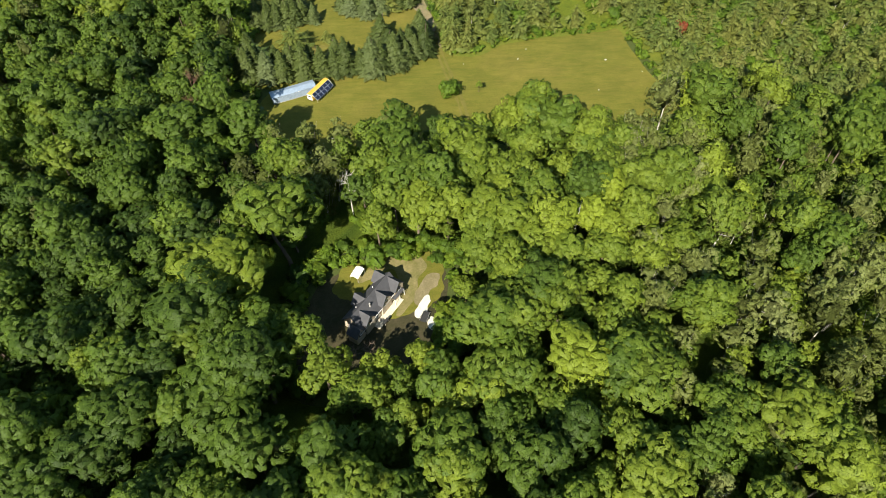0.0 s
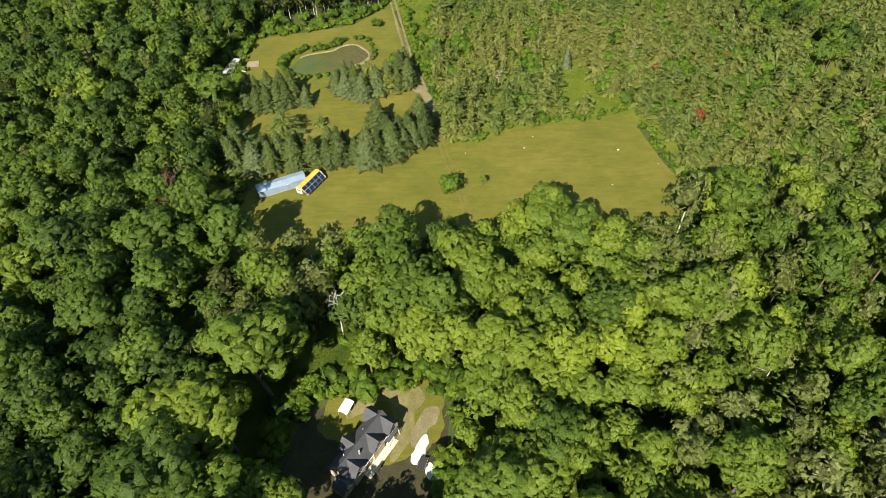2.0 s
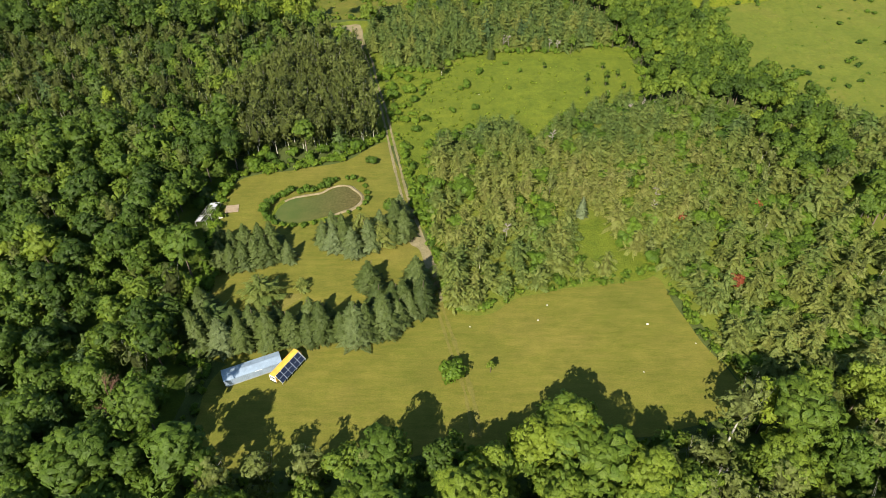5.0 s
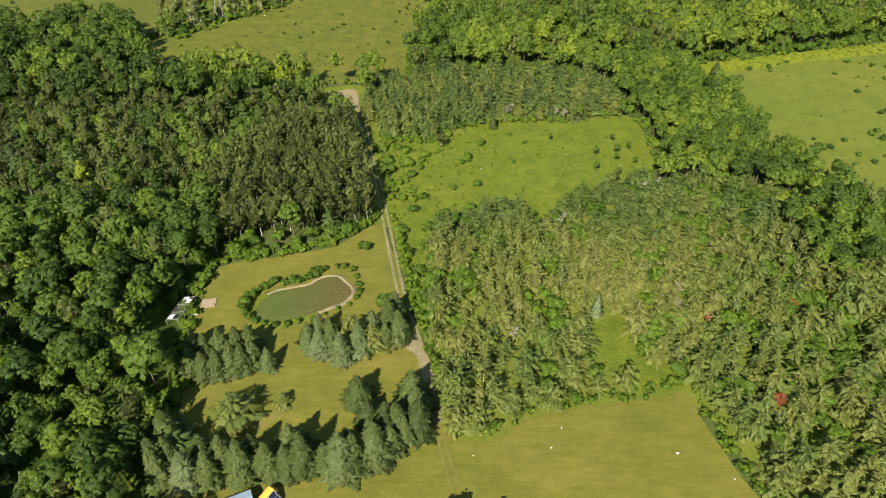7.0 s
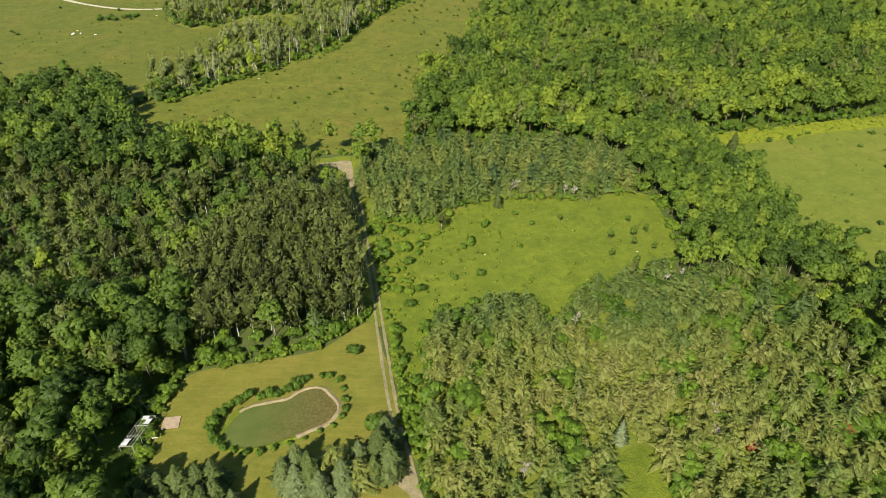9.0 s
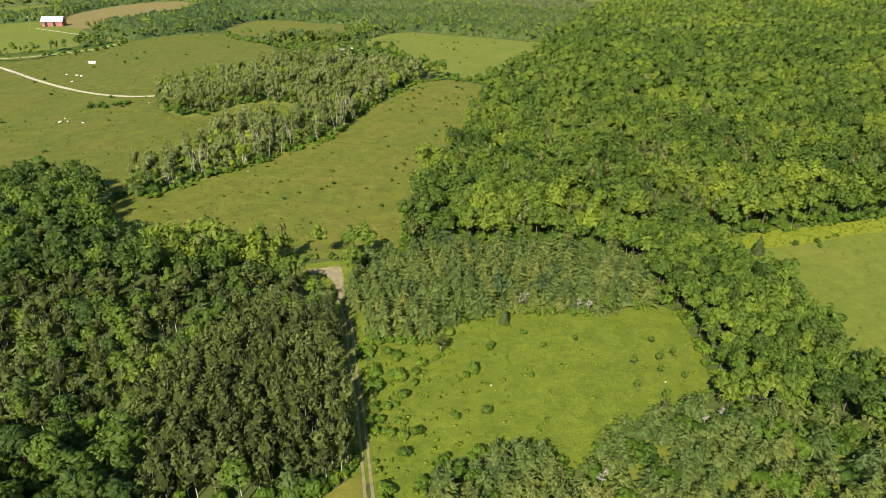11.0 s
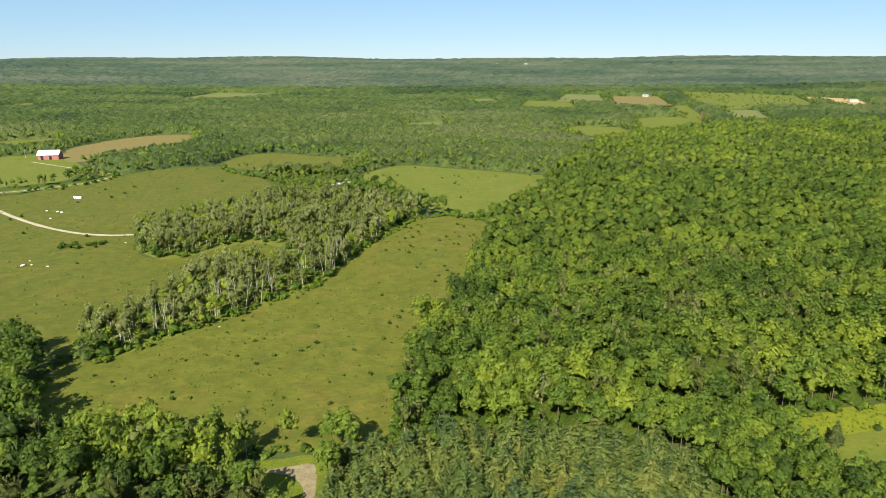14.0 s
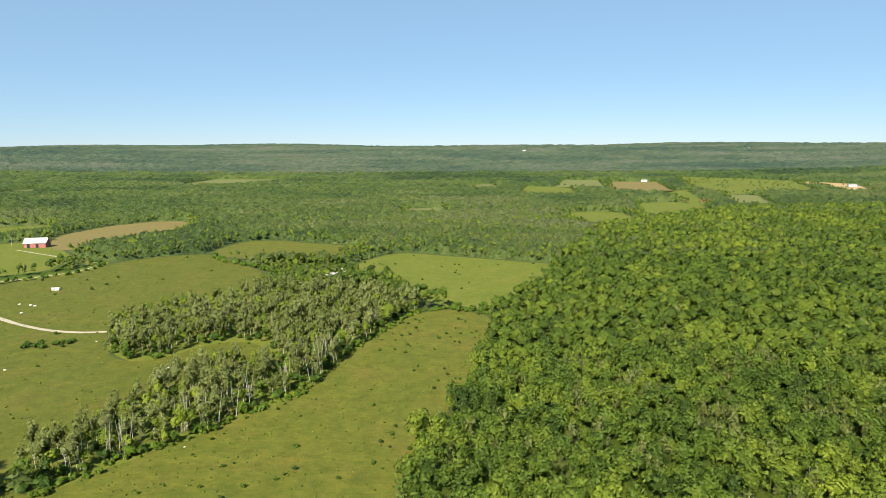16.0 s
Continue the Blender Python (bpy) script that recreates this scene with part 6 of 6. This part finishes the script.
grill = empty("barbecue", pose(-13.4, 73.3, 0.16, 0, 0, 57), "black covered barbecue on the patio", "barbecue")
bm = boxes((-0.7, 0.7, -0.32, 0.32, 0.75, 0.95), bevel=0.03)
part("firebox", bm, M_BLACK, grill)
bm = bmesh.new()
rod(bm, (-0.65, 0, 0.95), (0.65, 0, 0.95), 0.34, 0.34, 14)
part("lid", bm, M_BLACK, grill)
for sx in (-0.6, 0.6):
    for sy in (-0.25, 0.25):
        part("leg", boxes((sx - 0.03, sx + 0.03, sy - 0.03, sy + 0.03, 0, 0.75)), M_GREYWOOD, grill)

cart = empty("utility_trailer", pose(-5.2, 74.4, 0.1, 0, 0, 70), "small dark flat utility trailer on white gravel", "trailer")
part("bed", boxes((-1.3, 1.3, -0.75, 0.75, 0.45, 0.55)), M_BLACK, cart)
for s in (-0.75, 0.71):
    part("side_rail", boxes((-1.3, 1.3, s, s + 0.04, 0.55, 0.85)), M_GREYWOOD, cart)
part("drawbar", boxes((1.3, 2.4, -0.05, 0.05, 0.42, 0.5)), M_BLACK, cart)
for s in (1, -1):
    bm = bmesh.new()
    rod(bm, (0, s * 0.78, 0.3), (0, s * 0.95, 0.3), 0.3, 0.3, 14)
    part("wheel", bm, M_BLACK, cart)

tent = empty("canopy", pose(-20.3, 85.8, 0.06, 0, 0, 66) @ Matrix.Scale(0.82, 4), "white fabric canopy on poles beside the yard", "canopy")
bm = bmesh.new()
bmesh.ops.create_grid(bm, x_segments=12, y_segments=8, size=1.0)
for v in bm.verts:
    u, w = v.co.x * 1.9, v.co.y * 1.25
    v.co = Vector((u, w, 2.5 - 0.42 * abs(w) - 0.1 * abs(u / 1.9) ** 2 + 0.06 * noise.noise((u * 2, w * 2, 2))))
bmesh.ops.solidify(bm, geom=bm.faces[:], thickness=0.015)
part("cover", bm, M_WHITE, tent)
for sx in (-1.8, 1.8):
    for sy in (-1.15, 1.15):
        bm = bmesh.new()
        rod(bm, (sx, sy, 0), (sx, sy, 1.9), 0.035, 0.035, 6)
        part("pole", bm, M_ALU, tent)

# ---- meadow and field shrubs ----
for i, (a, b, z) in enumerate([(72.6, 176.4, 2.9), (90, 206.5, 2.4), (-141, 277, 4.2), (68, 203, 1.9), (59.5, 206, 1.6), (94, 185, 1.8)]):
    plant(reds[i % 3], a, b, z * 0.8, 0.5 + 0.08 * i, "small maple with red leaves among green pines", "red maples", 0.75)
plant(spruces[5], 39.6, 206.2, 0.95, 0.98, "pale blue spruce alone in a grassy gap", "", 0.9)
plant(spruces[4], 20.4, 311.5, 0.85, 0.5, "small cone-shaped spruce in the weedy meadow")
plant(spruces[1], 122.7, 359, 1.1, 0.4, "dark spruce alone at the field's edge", "", 1.1)
for i, (a, b, s) in enumerate([(55.4, 288, 0.3), (53.7, 278, 0.26), (60.3, 273.5, 0.3), (63.7, 299, 0.24), (40.8, 300, 0.24), (63.4, 290, 0.3), (68.2, 293, 0.24), (62, 284.5, 0.26), (68.3, 282, 0.24), (53.9, 315, 0.5), (72, 320, 0.4)]):
    plant(broads[i % 7], a, b, s, 0.35, "small open-crowned young tree with a pale stem in the meadow", "young trees in the meadow", 0.9)
for i, (a, b, s) in enumerate([(15.1, 298, 1.3), (25.7, 284.7, 0.7), (9.4, 287.3, 1.5), (7, 284.8, 0.9), (-18, 279.8, 1.7), (-19.4, 303, 1.6), (-10, 275.7, 1.3), (-13, 283, 1.0), (31, 299, 0.8), (3.5, 268, 1.0), (12, 270, 1.1), (-6, 262, 1.2), (-9, 255, 1.2), (-11.5, 243, 1.1), (-9.6, 232, 1.2), (-6.5, 224, 1.3), (136, 290, 1.8), (139, 292, 1.3), (26, 306, 0.8)]):
    plant(shrubs[i % 7], a, b, s, rng.uniform(0.2, 0.45), "round dark green shrub in tall grass", "shrubs in the meadow")
for i in range(34):
    a, b = rng.uniform(-21, 3), rng.uniform(256, 306)
    if inside([(-16, 256), (-19, 275), (-21, 303), (-6, 300), (3, 307), (5, 292), (-1, 275), (-8, 256)], a, b):
        plant(shrubs[i % 7], a, b, rng.uniform(0.5, 1.5), rng.uniform(0.3, 0.7), "green bush in the tall weeds beside the track", "bushes beside the track", 1.2)
plant(poplars[2], 0.1, 296, 0.48, 0.2, "dark narrow tree with one shaded side in the meadow", "", 1.5)


def scatter(protos, poly, count, lo, hi, t0, t1, label, group):
    px, py = [q[0] for q in poly], [q[1] for q in poly]
    done = 0
    while done < count:
        a, b = rng.uniform(min(px), max(px)), rng.uniform(min(py), max(py))
        if bool(inside(poly, a, b)) and noise.noise((a / 30, b / 30, 4)) > -0.15:
            plant(protos[rng.integers(0, len(protos))], a, b, rng.uniform(lo, hi), rng.uniform(t0, t1), label, group, 1.15)
            done += 1


scatter(small_shrubs, PASTURE, 120, 0.3, 0.85, 0.0, 0.4, "small dark shrub in the pasture grass", "shrubs in the pasture")
scatter(junipers, [(112, 356), (122, 330), (122, 300), (150, 255), (250, 240), (250, 400), (160, 380)], 110, 0.35, 0.95, 0.0, 0.45, "small juniper in the hill field", "junipers in the hill field")
scatter(small_shrubs, FAR_PASTURE, 36, 0.4, 1.0, 0.0, 0.4, "small dark shrub in the far pasture", "shrubs in the far pasture")
scatter(small_shrubs, LEFT_PASTURE, 60, 0.4, 1.2, 0.0, 0.4, "small dark shrub in the wide pasture", "shrubs in the wide pasture")
for i in range(16):
    plant(small_shrubs[i % 6], -208 - 34 * rng.uniform(), 575 + 14 * rng.uniform(), rng.uniform(0.8, 1.5), 0.2, "dark shrub by the gravel road", "shrubs by the road", 1.3)
for i in range(14):
    plant(small_shrubs[i % 6], rng.uniform(10, 50), rng.uniform(650, 664), rng.uniform(1.0, 2.6), 0.35, "green bush in a hedge between pastures", "hedge bushes")

for (ax, ay), (bx, by) in zip(LANE[1:6], LANE[2:7]):
    n = max(2, int(math.hypot(bx - ax, by - ay) / 6))
    for i in range(n):
        q = (i + rng.uniform(0, 0.8)) / n
        plant(small_shrubs[i % 6], ax + (bx - ax) * q + rng.uniform(3, 7), ay + (by - ay) * q - rng.uniform(5, 8), rng.uniform(1.2, 2.6), rng.uniform(0.15, 0.45), "dark green bush in the hedge along the lane", "lane hedge bushes")
HEDGE = [(-235, 882), (-215, 852), (-188, 833), (-152, 799), (-140, 780)]
for (ax, ay), (bx, by) in zip(HEDGE, HEDGE[1:]):
    for i in range(7):
        q = (i + rng.uniform(0, 0.8)) / 7
        plant(small_shrubs[i % 6], ax + (bx - ax) * q + rng.uniform(-2, 2), ay + (by - ay) * q + rng.uniform(-2, 2), rng.uniform(1.4, 3.2), rng.uniform(0.25, 0.55), "green bush in the hedge between fields", "field hedge bushes")

# ---- stones, sheds, barn ----
M_STONE = plain_mat("pale_stone", (0.46, 0.44, 0.39), 0.85, wear=0.3, scale=1.0, grain=5, spec=0.2)


def stone(x, y, size, label="pale boulder lying in grass", group="boulders"):
    bm = bmesh.new()
    bmesh.ops.create_icosphere(bm, subdivisions=2, radius=1.0)
    k = rng.uniform(0, 90)
    for v in bm.verts:
        v.co *= 1 + 0.35 * noise.noise(v.co * 1.3 + Vector((k, 0, 0)))
    bm.transform(Matrix.Diagonal((size, size * 0.7, size * 0.45, 1)))
    ob = tagged(part("boulder", bm, M_STONE, None), label, "boulder", group)
    ob.matrix_world = pose(x, y, size * 0.3, 0, 0, rng.uniform(0, 360))


for a, b, s in ((48.3, 164.2, 0.36), (22.3, 166, 0.28), (5.8, 164.3, 0.22), (25.2, 171, 0.25), (58, 158, 0.2), (44, 150, 0.2), (14, 281, 0.3), (63, 282, 0.35)):
    stone(a, b, s, "small white stone on the grass", "white stones")
for a, b, s in ((-297, 678, 1.3), (-292, 675, 1.6), (-290, 656, 1.0), (-307, 681, 1.0), (-203, 589, 0.7), (-240, 541, 1.6), (-236, 543, 1.0), (-225, 540, 0.9), (-242, 551, 0.7), (-141, 541, 1.2), (-139, 542, 0.9), (-143, 540.5, 0.7), (-66, 746, 1.6), (-69, 749, 1.2), (-62, 744, 1.2), (-40, 741, 1.5), (-98, 452, 0.5)):
    stone(a, b, s)

M_BARNRED = plain_mat("barn_red_boards", (0.28, 0.11, 0.09), 0.8, wear=0.3, scale=0.5, grain=3, spec=0.25)
M_TIN = plain_mat("white_tin_roof", (0.74, 0.74, 0.76), 0.45, metal=0.1, wear=0.15, scale=0.3, grain=2)
M_FARWALL = plain_mat("pale_wall", (0.66, 0.65, 0.62), 0.7, wear=0.2, scale=0.4, grain=2)
M_FARROOF = plain_mat("grey_roof", (0.22, 0.22, 0.23), 0.7, wear=0.2, scale=0.4, grain=2)
M_REDROOF = plain_mat("red_roof", (0.22, 0.09, 0.07), 0.7, wear=0.2, scale=0.4, grain=2)


def farm_building(name, x, y, turn, length, width, eave, ridge, wall, roof_mat, label, category, doors=1, windows=3, annex=0.0):
    z = float(terrain(x, y))
    ob = empty(name, pose(x, y, z, 0, 0, turn), label, category)
    bm = bmesh.new()
    prism(bm, [(-width / 2, -0.5), (width / 2, -0.5), (width / 2, eave), (0, ridge - 0.1), (-width / 2, eave)], -length / 2, length / 2)
    bm.transform(Matrix.Rotation(radians(-90), 4, "Z"))
    part("wall", bm, wall, ob)
    o = width * 0.04 + 0.3
    bm = bmesh.new()
    drop = (ridge - eave) / (width / 2) * o
    prism(bm, [(-width / 2 - o, eave - drop), (0, ridge), (width / 2 + o, eave - drop), (width / 2 + o, eave - drop + 0.2), (0, ridge + 0.22), (-width / 2 - o, eave - drop + 0.2)], -length / 2 - o, length / 2 + o)
    bm.transform(Matrix.Rotation(radians(-90), 4, "Z"))
    part("roof", bm, roof_mat, ob)
    for i in range(doors):
        q = -length * 0.36 + i * length * 0.4
        part("door", boxes((q, q + length * 0.13, -width / 2 - 0.06, -width / 2 - 0.01, 0, eave * 0.78)), M_GLASS if wall is M_BARNRED else M_GREYWOOD, ob)
    for i in range(windows):
        q = -length * 0.12 + i * length * 0.17
        part("window", boxes((q, q + length * 0.06, -width / 2 - 0.05, -width / 2 - 0.01, eave * 0.4, eave * 0.72)), M_GLASS, ob)
    if annex:
        bm = bmesh.new()
        prism(bm, [(width / 2 - 0.02, -0.5), (width / 2 + annex, -0.5), (width / 2 + annex, eave * 0.6), (width / 2 - 0.02, eave * 0.95)], -length * 0.32, length * 0.42)
        bm.transform(Matrix.Rotation(radians(-90), 4, "Z"))
        bm.transform(Matrix.Rotation(radians(180), 4, "Z"))
        part("lean_to", bm, wall, ob)
        bm = bmesh.new()
        prism(bm, [(width / 2 - 0.3, eave * 0.97), (width / 2 + annex + 0.5, eave * 0.57), (width / 2 + annex + 0.5, eave * 0.57 + 0.15), (width / 2 - 0.3, eave * 0.97 + 0.15)], -length * 0.33, length * 0.43)
        bm.transform(Matrix.Rotation(radians(-90), 4, "Z"))
        bm.transform(Matrix.Rotation(radians(180), 4, "Z"))
        part("lean_to_roof", bm, roof_mat, ob)
    return ob


farm_building("barn", -460, 954, 8, 23, 13, 6.0, 10.5, M_BARNRED, M_TIN, "red board barn with a white tin roof", "barn", 2, 0)
farm_building("field_shed", -308, 728.5, 4, 5.6, 2.2, 1.5, 1.9, M_WHITE, M_TIN, "small white shed alone in the pasture", "shed", 1, 1)
farm_building("derelict_house", -92, 772, 15, 12, 7, 2.8, 4.6, M_WHITE, M_GREYWOOD, "derelict white house in bushes", "house", 2, 3)
farm_building("broken_trailer", -84, 800, -20, 9, 3, 2.4, 2.8, M_WHITE, M_TIN, "old white trailer in bushes", "trailer", 1, 2)
farm_building("farmhouse", 531, 1490, 5, 13, 7, 4, 6.5, M_BARNRED, M_REDROOF, "distant red barn with a red roof", "barn", 1, 2)
farm_building("farmhouse", 258, 2066, 20, 10, 8, 5, 8, M_FARWALL, M_FARROOF, "distant white farmhouse among green fields", "house", 1, 3)
farm_building("farmhouse", 626, 2180, 10, 16, 9, 4, 7, M_FARWALL, M_FARROOF, "distant pale farm building", "barn", 1, 3)
farm_building("farmhouse", 1092, 1915, -10, 20, 11, 5, 8, M_FARWALL, M_FARROOF, "distant grey barn beside a stubble field", "barn", 1, 3)
farm_building("farmhouse", 1137, 1870, 30, 16, 9, 5, 8, M_BARNRED, M_FARROOF, "distant red and white barn", "barn", 1, 3)
farm_building("farmhouse", -160, 1080, 10, 12, 9, 5, 8, M_FARWALL, M_TIN, "white house half hidden in trees", "house", 1, 3)
for i, (k, yy, ln) in enumerate(((0.060, 3900, 90), (0.072, 3950, 60), (0.085, 3900, 40), (0.125, 3850, 50), (0.150, 3800, 40), (0.165, 3900, 80), (0.182, 3900, 60), (0.255, 4150, 70), (0.275, 4200, 120), (0.292, 4150, 60), (0.32, 3900, 40), (0.455, 4000, 110), (0.47, 3950, 50), (0.60, 3900, 90))):
    farm_building("warehouse", k * yy, yy, rng.uniform(-15, 15), ln * 0.34, 13, 5 + rng.uniform(0, 2), 8.5, M_FARWALL, M_TIN, "pale long building on the skyline", "warehouse", 1, 3)

pole = empty("utility_pole", pose(-492, 958, 0), "wooden utility pole by the barn", "utility pole")
bm = bmesh.new()
rod(bm, (0, 0, 0), (0, 0, 11), 0.22, 0.16, 8)
part("pole", bm, M_GREYWOOD, pole)
part("crossarm", boxes((-1.3, 1.3, -0.08, 0.08, 10.0, 10.2)), M_GREYWOOD, pole)

drop_protos(reds + broads + poplars + spruces + pines + shrubs + small_shrubs + junipers)
